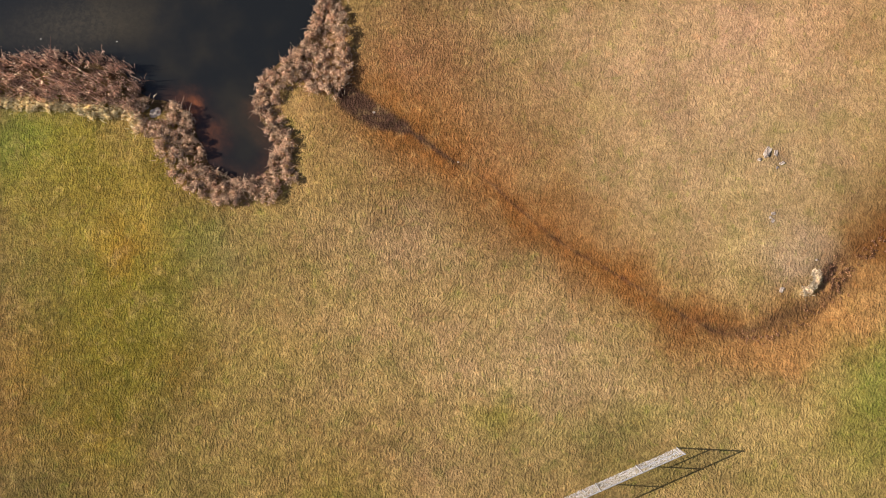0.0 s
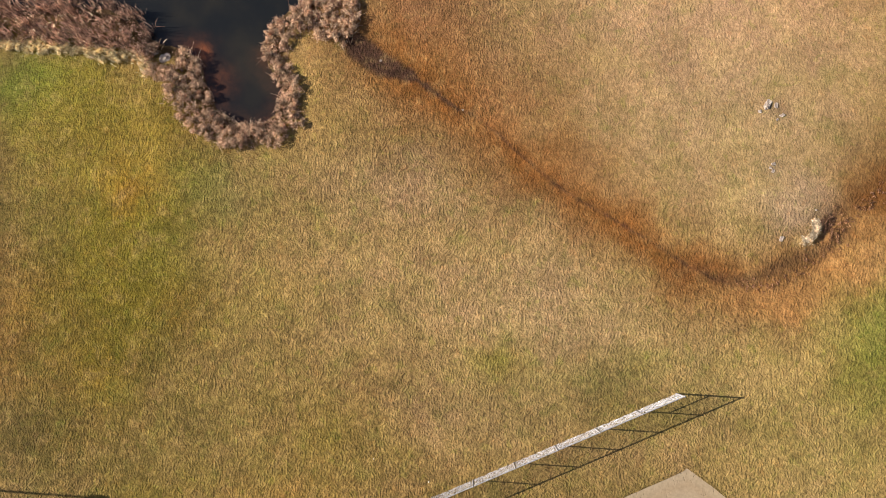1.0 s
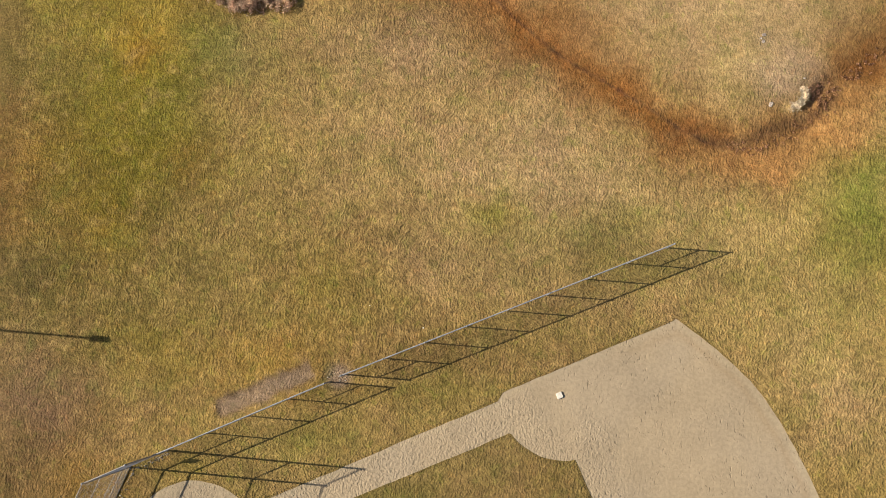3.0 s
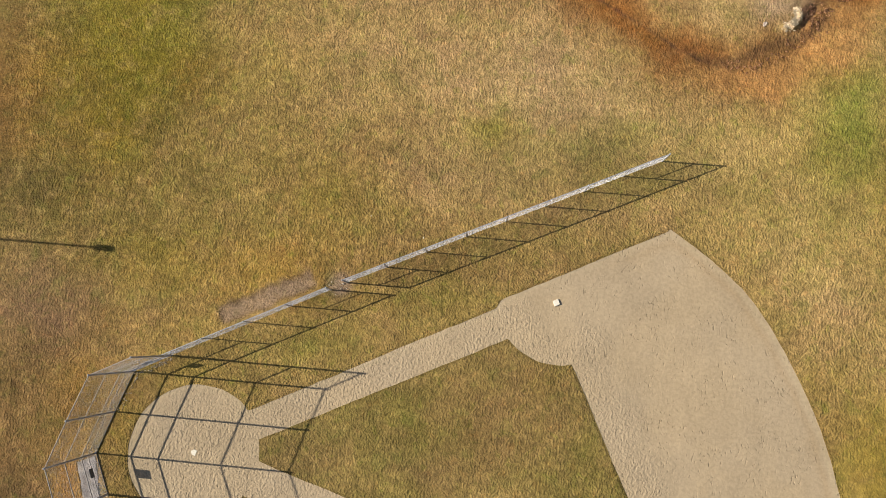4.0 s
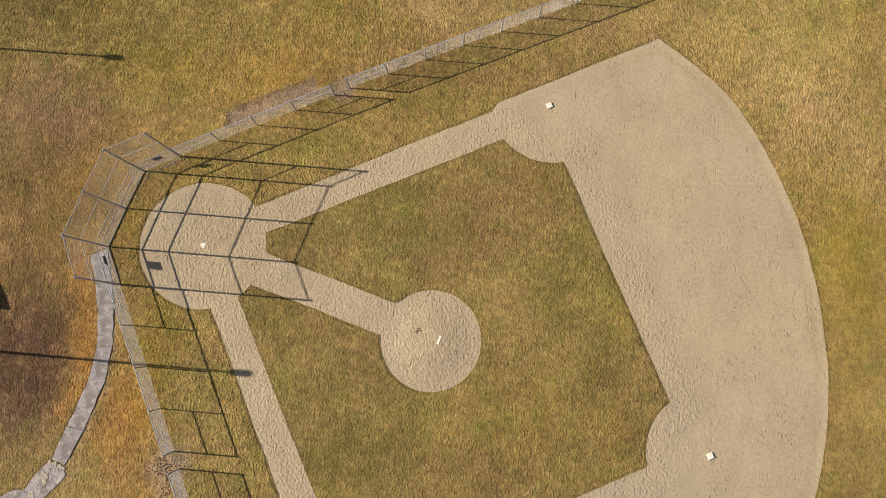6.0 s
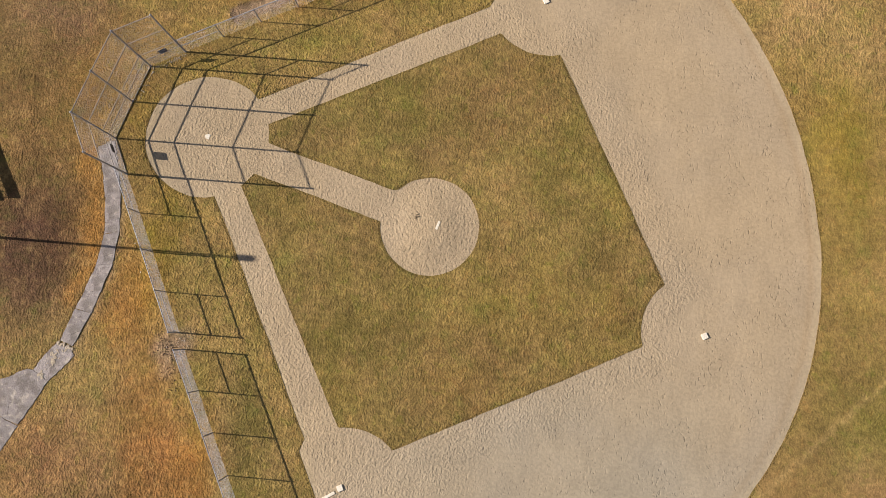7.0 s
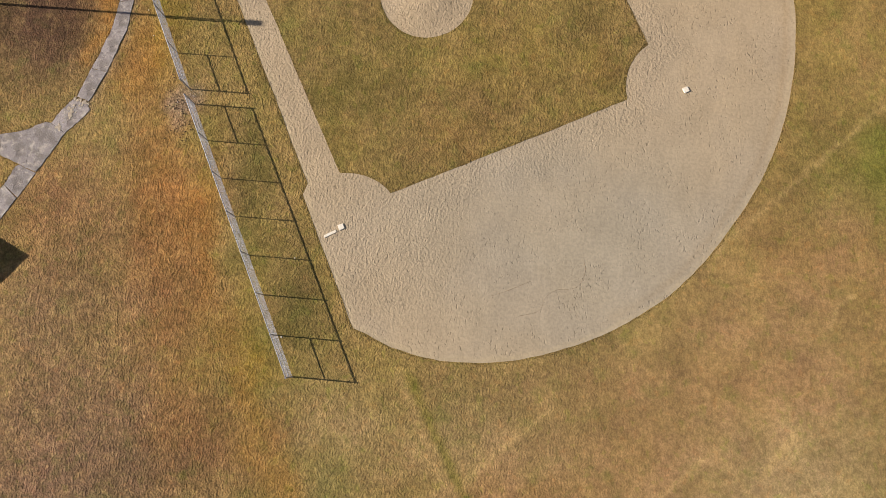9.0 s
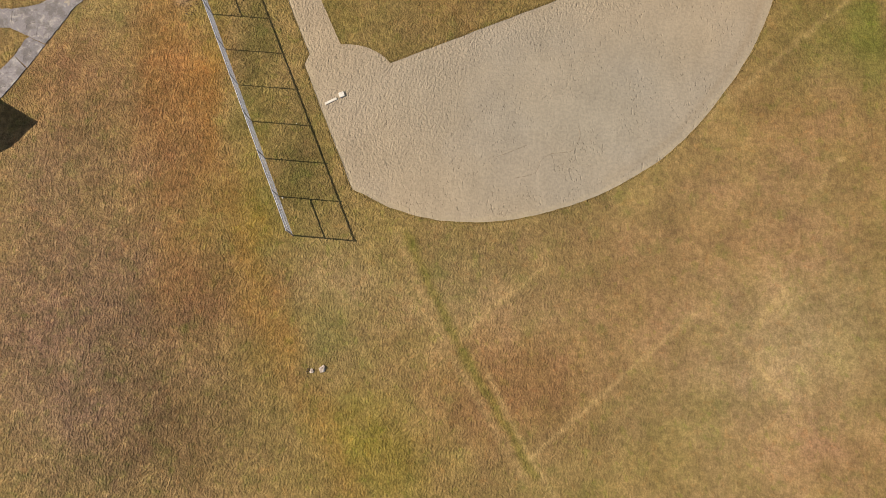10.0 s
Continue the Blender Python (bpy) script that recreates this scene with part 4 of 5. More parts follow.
# The broad apron past the broken joint, round a patch of grass where the walk forks.
APRON = ([(-10.0, -15.3), (-8.95, -15.75), (-8.65, -16.2), (-9.5, -17.1), (-10.4, -18.0), (-11.5, -17.2), (-11.2, -16.6), (-10.6, -15.9)],
         [(-11.52, -17.22), (-10.42, -18.02), (-11.3, -19.5), (-12.28, -21.05), (-13.7, -20.38), (-14.0, -20.3), (-14.6, -19.95), (-15.3, -19.7), (-17.0, -19.6), (-17.0, -18.0),
          (-15.4, -18.1), (-14.4, -18.0), (-13.3, -17.7), (-12.0, -17.1)],
         [(-13.7, -20.42), (-12.3, -21.1), (-13.5, -23.0), (-14.6, -22.0), (-14.05, -20.9)],
         [(-14.62, -22.02), (-13.52, -23.02), (-14.5, -24.5), (-16.2, -26.6), (-17.6, -25.4), (-15.6, -23.3)],
         [(-17.02, -19.6), (-17.02, -18.0), (-20.5, -18.1), (-20.5, -19.6)],
         [(-17.62, -25.42), (-16.22, -26.62), (-19.5, -29.5), (-21, -28.4)])


def paved(p):
    hit = np.zeros(len(p), bool)
    for loop in [np.r_[WALK_LEFT, WALK_RIGHT[::-1]]] + [np.array(q) for q in APRON]:
        hit |= inside(p, loop)
    return hit


def grow_lawn(step=0.105):
    cx, cy = np.arange(-20, 58, 0.4), np.arange(-62, 59, 0.4)
    lattice = np.stack(np.meshgrid(cx, cy), -1).reshape(-1, 2)
    shore = np.where(inside(lattice, SHORE), -1, 1) * distance(lattice, SHORE, True)
    clay_edge = np.where(inside(lattice, CLAY), -1, 1) * distance(lattice, CLAY, True)
    loose = wobble(lattice, 1.2, 0.5, 14.0)
    gaps = np.minimum(np.hypot(loose[:, 0] - 9.9, loose[:, 1] - 11.8) - 0.9, np.hypot(loose[:, 0] + 1.2, loose[:, 1] + 15.2) - 0.8)
    fields = np.c_[lawn_tone(lattice), lawn_height(lattice), np.minimum.reduce([shore - 0.2, clay_edge - 0.07, gaps]), trench(lattice)]
    fields = fields.reshape(len(cy), len(cx), 6)
    xs, ys = np.arange(-18, 55, step), np.arange(-60, 56, step)
    got = between(fields, xs, ys, cx[0], cy[0], 0.4)
    x, y = np.meshgrid(xs, ys)
    p = np.stack([x, y], -1).reshape(-1, 2)
    marks = np.minimum.reduce([distance(lattice, line) for line in SHADE_AND_WET + [TRICKLE, DITCH_BED, BANK_LIP] + GREEN_LINES + STRAW_LINES]).reshape(len(cy), len(cx), 1)
    close = between(marks, xs, ys, cx[0], cy[0], 0.4)[..., 0] < 1.1
    drawn = got[close][:, :3].copy()
    fine_marks(p.reshape(*x.shape, 2)[close], drawn)
    got[close, :3] = drawn
    keep = (got[..., 4] > 0) & (trench(p).reshape(x.shape) > 0.1)
    margin = np.minimum.reduce([x + 18, 55 - x, y + 60, 56 - y])      # thins out at the far rim
    keep &= margin > 3.0 * np.random.default_rng(5).random(x.shape) ** 2
    west = x < -5.5
    keep[west] &= ~paved(p.reshape(*x.shape, 2)[west])
    smooth = step01(x, 22, 36) * step01(-y, 8, 26) + step01(x, 38, 46) * step01(-y, -8, 4)
    rough = (1 - 0.4 * step01(x, 18, 30) * step01(y, 28, 38)) * (1 + 0.2 * step01(-x, -26, -14) * step01(y, 10, 16)) * (1 + 0.5 * step01(-x, -8, 4) * step01(-y, 18, 32)) * (1 - 0.22 * step01(-y, 18, 32)) * (1 - 0.3 * step01(x, 14, 24) * step01(-y, 26, 36)) * (1 - 0.6 * np.minimum(smooth, 1)) * (1 - 0.35 * step01(-got[..., 3], 0.2, 0.5))
    sward("lawn_grass", "short matted dormant lawn in straw, olive and rust", xs, ys, keep, got[..., :3], got[..., 3], rough, 21)
    cx, cy = np.arange(-1, 49, 0.4), np.arange(-37, 15, 0.4)
    lattice = np.stack(np.meshgrid(cx, cy), -1).reshape(-1, 2)
    edge = np.where(inside(lattice, TURF), 1, -1) * distance(lattice, TURF, True)
    fields = np.c_[turf_tone(lattice), edge].reshape(len(cy), len(cx), 4)
    xs, ys = np.arange(0, 48, step), np.arange(-36, 14, step)
    got = between(fields, xs, ys, cx[0], cy[0], 0.4)
    x, y = np.meshgrid(xs, ys)
    sward("infield_grass", "short matted olive brown infield grass", xs, ys, got[..., 3] > 0.07, got[..., :3], 0.008 * np.sin(x * 0.31) * np.sin(y * 0.27), np.full(x.shape, 0.8), 22)


TURF_PATCHES = [(6, -3, 5, 3, "olive_dark", 0.7), (13, 2, 5, 3, "olive_green", 0.5), (20, 3, 6, 4, "brown_grass", 0.5), (27, -2, 4, 4, "olive_green", 0.5),
                (12, -12, 4, 5, "olive_dark", 0.6), (24, -12, 5, 4, "yellow_olive", 0.4), (20, -16, 6, 3, "brown_grass", 0.5), (29, -10, 3, 4, "olive_dark", 0.5),
                (10, -16, 2, 4, "olive_green", 0.5)]
build_ground()
grow_lawn()


# ---------------------------------------------------------------- fences
def wires(bm, a, b, z0, z1, pitch=0.0707, r=0.0015, weave=0.0045):
    """Chain-link wires over the panel from a to b between two heights."""
    a, b = Vector((*a, 0)), Vector((*b, 0))
    d = (b - a).normalized()
    side = Vector((-d.y, d.x, 0))
    length, high = (b - a).length, z1 - z0
    for slope in (1, -1):
        c = -high if slope > 0 else 0.0
        while c < (length if slope > 0 else length + high):
            c += pitch
            s0, s1 = (max(0, c), min(length, c + high)) if slope > 0 else (max(0, c - high), min(length, c))
            if s1 - s0 < 0.02:
                continue
            h0, h1 = (s0 - c, s1 - c) if slope > 0 else (c - s0, c - s1)
            p, q = a + d * s0 + Vector((0, 0, z0 + h0)), a + d * s1 + Vector((0, 0, z0 + h1))
            up = (q - p).normalized().cross(side)
            ring = [side * (weave + 0.001 * slope), up * r, side * (0.001 * slope - weave), -up * r]
            v = [bm.verts.new(p + o) for o in ring] + [bm.verts.new(q + o) for o in ring]
            for i in range(4):
                bm.faces.new((v[i], v[(i + 1) % 4], v[4 + (i + 1) % 4], v[4 + i]))


def post(parent, x, y, h, r):
    bm = bmesh.new()
    pipe(bm, (x, y, -0.1), (x, y, h), r, 10)
    ob = part("post", bm, M_POST, parent)
    bm = bmesh.new()
    bmesh.ops.create_uvsphere(bm, u_segments=10, v_segments=5, radius=r * 1.25, matrix=pose(x, y, h))
    part("cap", bm, M_STEEL, ob)


def fence(label, posts, high, wire=0.0011, braces=(0, -1), weave=0.0019):
    """A run of chain-link fence through the given posts."""
    top = thing("chain_link_fence", label, "fence", "fences along the foul lines")
    for i, (x, y) in enumerate(posts):
        post(top, x, y, high + 0.03, 0.052 if i in (0, len(posts) - 1) else 0.043)
    spans = list(zip(posts, posts[1:]))
    for i, (a, b) in enumerate(spans):
        bm = bmesh.new()
        pipe(bm, (*a, high), (*b, high), 0.034)
        part("top_rail", bm, M_STEEL, top)
        bm = bmesh.new()
        wires(bm, a, b, 0.02, high, r=wire, weave=weave)
        part("fabric", bm, M_WIRE, top)
        if i in [k % len(spans) for k in braces]:
            bm = bmesh.new()
            pipe(bm, (*a, high * 0.52), (*b, high * 0.52), 0.028)
            part("brace_rail", bm, M_STEEL, top)
    return top


def run(p, q, n):
    return [(p[0] + (q[0] - p[0]) * i / n, p[1] + (q[1] - p[1]) * i / n) for i in range(n + 1)]


FENCE = 1.83
L0, L1, L2, L3 = uv(-6.92, 0.72), uv(-6.93, 12.98), uv(-6.98, 14.22), uv(-6.45, 38.72)
fence("galvanised chain-link fence beside the backstop and bare trench", run(L0, L1, 4), FENCE)
fence("long galvanised chain-link fence on posts across the lawn", run(L2, L3, 8), FENCE)
R0, R1, R2, R3 = uv(0.45, -6.5), uv(12.95, -6.7), uv(14.2, -6.78), uv(35.95, -6.88)
fence("galvanised chain-link fence beside the concrete walk", run(R0, R1, 4), FENCE, 0.0013, weave=0.003)
fence("long galvanised chain-link fence on posts beside orange grass", run(R2, R3, 7), FENCE, 0.0013, weave=0.003)

BACK = 5.59


def backstop():
    top = thing("backstop", "tall galvanised chain-link backstop of angled panels behind home", "backstop")
    posts = [uv(-6.9, 0.69), uv(-6.87, -2.15), uv(-4.73, -4.31), uv(-2.53, -6.42), uv(0.4, -6.5)]
    for x, y in posts:
        post(top, x, y, BACK + 0.06, 0.06)
    for a, b in zip(posts, posts[1:]):
        for z in (BACK, BACK * 0.645, BACK * 0.32, BACK * 0.18):
            bm = bmesh.new()
            pipe(bm, (*a, z), (*b, z), 0.033)
            part("rail", bm, M_RAIL, top)
        for z0, z1, pitch in ((0.02, BACK * 0.18, 0.036), (BACK * 0.18, BACK * 0.32, 0.06), (BACK * 0.32, BACK * 0.645, 0.1), (BACK * 0.645, BACK, 0.1)):
            bm = bmesh.new()
            wires(bm, a, b, z0, z1, pitch, weave=0.0016)
            part("fabric", bm, M_WIRE, top)
    for a, b in zip(posts[1:], posts[2:]):
        d = Vector((b[0] - a[0], b[1] - a[1], 0))
        bm = bmesh.new()
        # Dark strip added to draw the shade line along the backstop's foot.
        box(bm, (d.length, 0.04, 0.05), pose((a[0] + b[0]) / 2 + 0.04, (a[1] + b[1]) / 2, 0.04, 0, 0, math.degrees(math.atan2(d.y, d.x))), 0.008)
        part("shade_strip", bm, M_SIGN, top, "low dark strip added for the shade line at the foot")
    for (a, b, k) in ((posts[3], posts[4], 0.42), (posts[1], posts[0], 0.55)):
        x, y = a[0] + (b[0] - a[0]) * k, a[1] + (b[1] - a[1]) * k
        turn = math.degrees(math.atan2(b[1] - a[1], b[0] - a[0]))
        bm = bmesh.new()
        box(bm, (0.62, 0.03, 0.42), pose(x, y, 1.2, 0, 0, turn) @ pose(0, 0.05, 0), 0.008)
        part("sign", bm, M_SIGN, top, "small dark plate wired to the mesh")


backstop()


# ---------------------------------------------------------------- diamond furniture
def base(label, u, v):
    x, y = uv(u, v)
    top = thing("base", label, "base", "bases", (x, y, -0.032), 22.69)
    bm = bmesh.new()
    box(bm, (0.42, 0.42, 0.09), pose(0, 0, 0.045), 0.02)
    part("cushion", bm, M_WHITE, top)
    bm = bmesh.new()
    box(bm, (0.16, 0.16, 0.05), pose(0, 0, -0.02))
    part("anchor", bm, M_STEEL, top)


base("square white base scuffed at the edges on clay", 0.05, 27.5)
base("square white base on open grey clay", 27.4, 27.6)
base("square white base beside a loose white board", 27.25, 0.1)


def slab(name, label, category, outline, at, turn, high, material):
    bm = bmesh.new()
    face = bm.faces.new([bm.verts.new((x, y, 0)) for x, y in outline])
    up = bmesh.ops.extrude_face_region(bm, geom=[face])
    bmesh.ops.translate(bm, vec=(0, 0, high), verts=[e for e in up["geom"] if isinstance(e, bmesh.types.BMVert)])
    bmesh.ops.recalc_face_normals(bm, faces=bm.faces)
    bmesh.ops.bevel(bm, geom=[e for e in bm.edges if abs(e.verts[0].co.z - e.verts[1].co.z) < 1e-5], offset=min(0.012, high * 0.3), segments=2, affect='EDGES')
    me = bpy.data.meshes.new(name)
    bm.to_mesh(me)
    bm.free()
    me.materials.append(material)
    ob = new(name, me)
    ob.matrix_basis = pose(*at, 0, 0, turn)
    return tagged(ob, label, category)


hx, hy = uv(0.0, 0.0)
slab("home_plate", "white five-sided home plate set in pale clay", "home plate", [(-0.19, 0.19), (-0.19, -0.19), (0.04, -0.19), (0.22, 0), (0.04, 0.19)],
     (hx, hy, -0.033), 157.69, 0.03, M_WHITE)
mx, my = uv(12.9, 13.3)
slab("pitching_rubber", "white pitching rubber on top of the mound", "pitching rubber", [(-0.09, -0.32), (0.09, -0.32), (0.09, 0.32), (-0.09, 0.32)],
     (mx, my, 0.115), -22.3, 0.06, M_WHITE)
mx, my = uv(27.42, -0.82)
slab("board", "loose weathered white board lying beside a base", "board", [(-0.48, -0.1), (0.48, -0.1), (0.48, 0.1), (-0.48, 0.1)], (mx, my, -0.03), 27.0, 0.06, M_WHITE)


# ---------------------------------------------------------------- concrete walk
def slab_piece(name, corners, parent, high=0.03, deep=0.12, tilt=0.0, seed=0):
    """One cast slab: uneven outline, bevelled upper edge."""
    rng = random.Random(seed)
    mid = sum((Vector((*c, 0)) for c in corners), Vector()) / len(corners)
    loop = []
    for a, b in zip(corners, corners[1:] + corners[:1]):
        k = max(2, int(math.dist(a, b) / 0.3))
        loop += [(a[0] + (b[0] - a[0]) * i / k + rng.uniform(-0.04, 0.04), a[1] + (b[1] - a[1]) * i / k + rng.uniform(-0.04, 0.04)) for i in range(k)]
    bm = bmesh.new()
    rings = []
    for z, shrink in ((-deep, 0.0), (high - 0.012, 0.0), (high, 0.012)):
        rings.append([bm.verts.new((x - mid.x + (mid.x - x) * shrink, y - mid.y + (mid.y - y) * shrink, z + tilt * (x - mid.x))) for x, y in loop])
    for low, up in zip(rings, rings[1:]):
        for i in range(len(low)):
            j = (i + 1) % len(low)
            bm.faces.new((low[i], low[j], up[j], up[i]))
    bm.faces.new(rings[-1])
    bmesh.ops.recalc_face_normals(bm, faces=bm.faces)
    ob = part(name, bm, M_SLAB, parent)
    ob.location = (mid.x, mid.y, 0)
    return ob


def slab_material():
    n = Nodes("cast_concrete", 0.9, spec=0.2)
    c = n.mix(n.chance(), lin(160, 149, 146, 0.66), lin(184, 171, 167, 0.66))
    c = n.mix(n.ramp(n.noise(1.7, 7, 0.75, warp=0.5), 0.5, 0.62, 0.0, 0.8), c, lin(212, 197, 182, 0.68))
    c = n.mix(n.ramp(n.noise(0.7, 6, 0.7, offset=4.0), 0.55, 0.4, 0.0, 0.7), c, lin(126, 114, 108, 0.66))
    crack = n.ramp(n.cells(0.9, 'DISTANCE_TO_EDGE'), 0.012, 0.004)
    c = n.mix(n.math('MULTIPLY', crack, n.ramp(n.noise(0.5, 3, 0.6, offset=9.0), 0.5, 0.58)), c, lin(92, 82, 76, 0.66))
    g = n.noise(16.0, 4, 0.6)
    c = n.scale_color(c, n.ramp(g, 0.3, 0.7, 0.86, 1.1))
    return n.done(c, g, 1.0, 0.04)


M_SLAB = slab_material()
walk_top = new("pavement")
tagged(walk_top, "worn grey concrete walk of cracked slabs beside the backstop", "walkway", kind="structure")
left, right = WALK_LEFT, WALK_RIGHT
JOINTS = (0.0, 0.13, 0.27, 0.4, 0.465, 0.62, 0.745, 0.845, 1.0)
for i, (a, b) in enumerate(zip(JOINTS, JOINTS[1:])):
    pick = lambda line, k: tuple(line[min(len(line) - 1, int(k * (len(line) - 1)))])
    slab_piece("slab", [pick(left, a), pick(right, a), pick(right, b), pick(left, b)], walk_top, 0.035 + 0.008 * (i % 3), seed=i)
for k, q in enumerate(APRON):
    slab_piece("slab", q, walk_top, 0.03 + 0.012 * (k % 2), seed=20 + k)


def chunk_mesh(name, size, seed, material, flat=0.6, rough=0.35, square=0.0):
    """An irregular stone."""
    bm = bmesh.new()
    bmesh.ops.create_icosphere(bm, subdivisions=3, radius=0.5)
    for v in bm.verts:
        d = noise.noise(v.co * 2.2 + Vector((seed * 3.1, 0, 0))) * rough + noise.noise(v.co * 6 + Vector((0, seed * 1.7, 0))) * rough * 0.25
        if square:
            v.co *= 0.62 / max(abs(v.co.x), abs(v.co.y), abs(v.co.z) * 1.2, 0.28) ** square * 0.55
        v.co *= 1 + d
        v.co = Vector((v.co.x * size[0], v.co.y * size[1], max(v.co.z, -0.25) * size[2] * flat))
    me = bpy.data.meshes.new(name)
    bm.to_mesh(me)
    bm.free()
    me.materials.append(material)
    return me


M_RUBBLE = plain_material("broken_concrete", lin(176, 158, 140, 0.7), lin(214, 194, 168, 0.7), 4.0, 0.9, bump=0.04)
rng = random.Random(8)
for k in range(34):
    t = rng.random()
    x, y = -9.4 - 1.6 * t + rng.gauss(0, 0.14), -15.6 - 1.9 * t + rng.gauss(0, 0.16)
    if k < 12:
        x, y = -9.95 + 0.1 * k + rng.gauss(0, 0.04), -15.25 - 0.045 * k + rng.gauss(0, 0.05)
    s = rng.uniform(0.06, 0.26)
    ob = new("concrete_lump", chunk_mesh("concrete_lump", (s * 1.4, s * rng.uniform(0.6, 1.2), s * 0.16), k, M_RUBBLE))
    ob.matrix_basis = pose(x, y, 0.05, 0, 0, rng.uniform(0, 360))
    tagged(ob, "pale broken concrete lump on the damaged walk", "rubble", "lumps of broken concrete")

# ---------------------------------------------------------------- stones
STONES = [(41.15, 41.35, 1.0, 0.5, 60, "flat grey stone half sunk in tan grass"), (41.75, 41.25, 0.5, 0.3, 80, "grey stone beside a larger flat stone"),
          (42.1, 40.5, 0.45, 0.25, 20, "small grey stone in bare soil"), (40.55, 40.85, 0.3, 0.25, 0, "small pale stone in tan grass"),
          (41.75, 40.2, 0.3, 0.2, 30, "small pale stone on bare soil"), (41.2, 36.9, 0.35, 0.25, 10, "small pale stone half sunk in grass"),
          (41.1, 36.4, 0.35, 0.22, 50, "small white stone half sunk in grass"), (40.95, 36.65, 0.22, 0.2, 0, "small grey stone in the grass"),
          (41.3, 31.5, 0.42, 0.3, 60, "pale weathered stone above the ditch"), (43.9, 33.5, 0.2, 0.16, 0, "grey stone on the ditch bank"),
          (-3.9, 47.0, 0.8, 0.75, 0, "round grey boulder on the pond edge"), (-4.75, 47.45, 0.55, 0.4, 20, "small grey boulder among dry reeds"),
          (10.05, -45.2, 0.5, 0.42, 40, "round pale stone lying on the lawn"), (9.3, -45.35, 0.3, 0.3, 0, "small tan stone beside a dark hole"),
          (12.9, 46.0, 0.2, 0.2, 0, "small pale stone in the darkened swale"), (19.0, 41.9, 0.16, 0.14, 0, "pale pebble in the damp swale"),
          (1.4, 47.6, 0.28, 0.2, 0, "pale stone at the edge of the pond")]
for k, (x, y, a, b, turn, label) in enumerate(STONES):
    k_size = 1.0 if y < 0 or x < 0 else 1.45
    ob = new("stone", chunk_mesh("stone", (a * k_size, b * k_size, min(a, b) * 0.6 * k_size), 40 + k, M_STONE, 0.6, 0.6, 0.0 if y < 0 or x < 0 else 0.7))
    z = float(lawn_height(np.array([[x, y]]))[0])
    ob.matrix_basis = pose(x, y, z + 0.02, 6 * math.sin(k * 2.1), 7 * math.cos(k * 1.3), turn)
    tagged(ob, label, "stone", "stones")


def scatter(name, label, category, spots, size, material, parent_kind="stuff"):
    """Many little lumps in one mesh."""
    bm = bmesh.new()
    rng = random.Random(len(spots))
    for x, y, z in spots:
        s = size * rng.uniform(0.5, 1.5)
        m = pose(x, y, z, rng.uniform(0, 360), rng.uniform(0, 360), rng.uniform(0, 360)) @ Matrix.Diagonal((s, s * 0.8, s * 0.6, 1))
        bmesh.ops.create_icosphere(bm, subdivisions=1, radius=0.5, matrix=m)
    me = bpy.data.meshes.new(name)
    bm.to_mesh(me)
    bm.free()
    me.materials.append(material)
    return tagged(new(name, me), label, category, kind=parent_kind)


M_CLOD = plain_material("dark_clod", lin(60, 46, 36), lin(96, 74, 56), 6.0, 0.95)
M_PEBBLE = plain_material("pale_pebble", lin(190, 172, 150, 0.8), lin(226, 212, 196, 0.8), 6.0, 0.9)
rng = random.Random(5)
spots = [(-2.3 + rng.gauss(0, 0.45), -15.6 + rng.gauss(0, 0.9), 0.035) for _ in range(60)] + [(-1.3 + rng.gauss(0, 0.35), -17.4 + rng.gauss(0, 0.8), 0.035) for _ in range(40)]
scatter("dark_lumps", "small dark lumps on bare ground at the fence gap", "soil", spots, 0.09, M_CLOD)
a, b, c = uv(-6.8, 0.6), uv(-6.75, -2.0), uv(-4.6, -4.2)
spots = []
for p, q, many in ((a, b, 60), (b, c, 30)):
    for _ in range(many):
        t = rng.random()
        spots.append((p[0] + (q[0] - p[0]) * t + rng.gauss(0.1, 0.1), p[1] + (q[1] - p[1]) * t - abs(rng.gauss(0.05, 0.12)), 0.02))
spots += [(-0.9 + rng.gauss(0, 0.4), -15.2 + rng.gauss(0, 0.4), 0.02) for _ in range(24)]
spots += [(9.8 + rng.gauss(0, 0.5), 11.7 + rng.gauss(0, 0.3), -0.02) for _ in range(18)]
scatter("pebbles", "pale pebbles along the foot of the backstop and gaps", "pebbles", spots, 0.085, M_PEBBLE)

for x, y, s in ((7.34, -27.4, 0.14), (6.62, -33.05, 0.2), (15.9, 15.2, 0.16), (12.05, 16.8, 0.13), (-0.95, -15.9, 0.16), (-4.85, -8.1, 0.12), (-5.1, -6.6, 0.16),
                (-4.3, -10.2, 0.12), (-7.0, 52.9, 0.18), (-13.1, 53.5, 0.16)):
    ob = new("litter", chunk_mesh("litter", (s * 0.7, s * 0.5, s * 0.4), int(x * 7), M_WHITE))
    ob.matrix_basis = pose(x, y, 0.03 if y < 50 else -0.48, 0, 0, x * 50)
    tagged(ob, "small white scrap lying in the grass" if y < 50 else "small pale scrap floating on the pond", "litter", "scraps of litter")


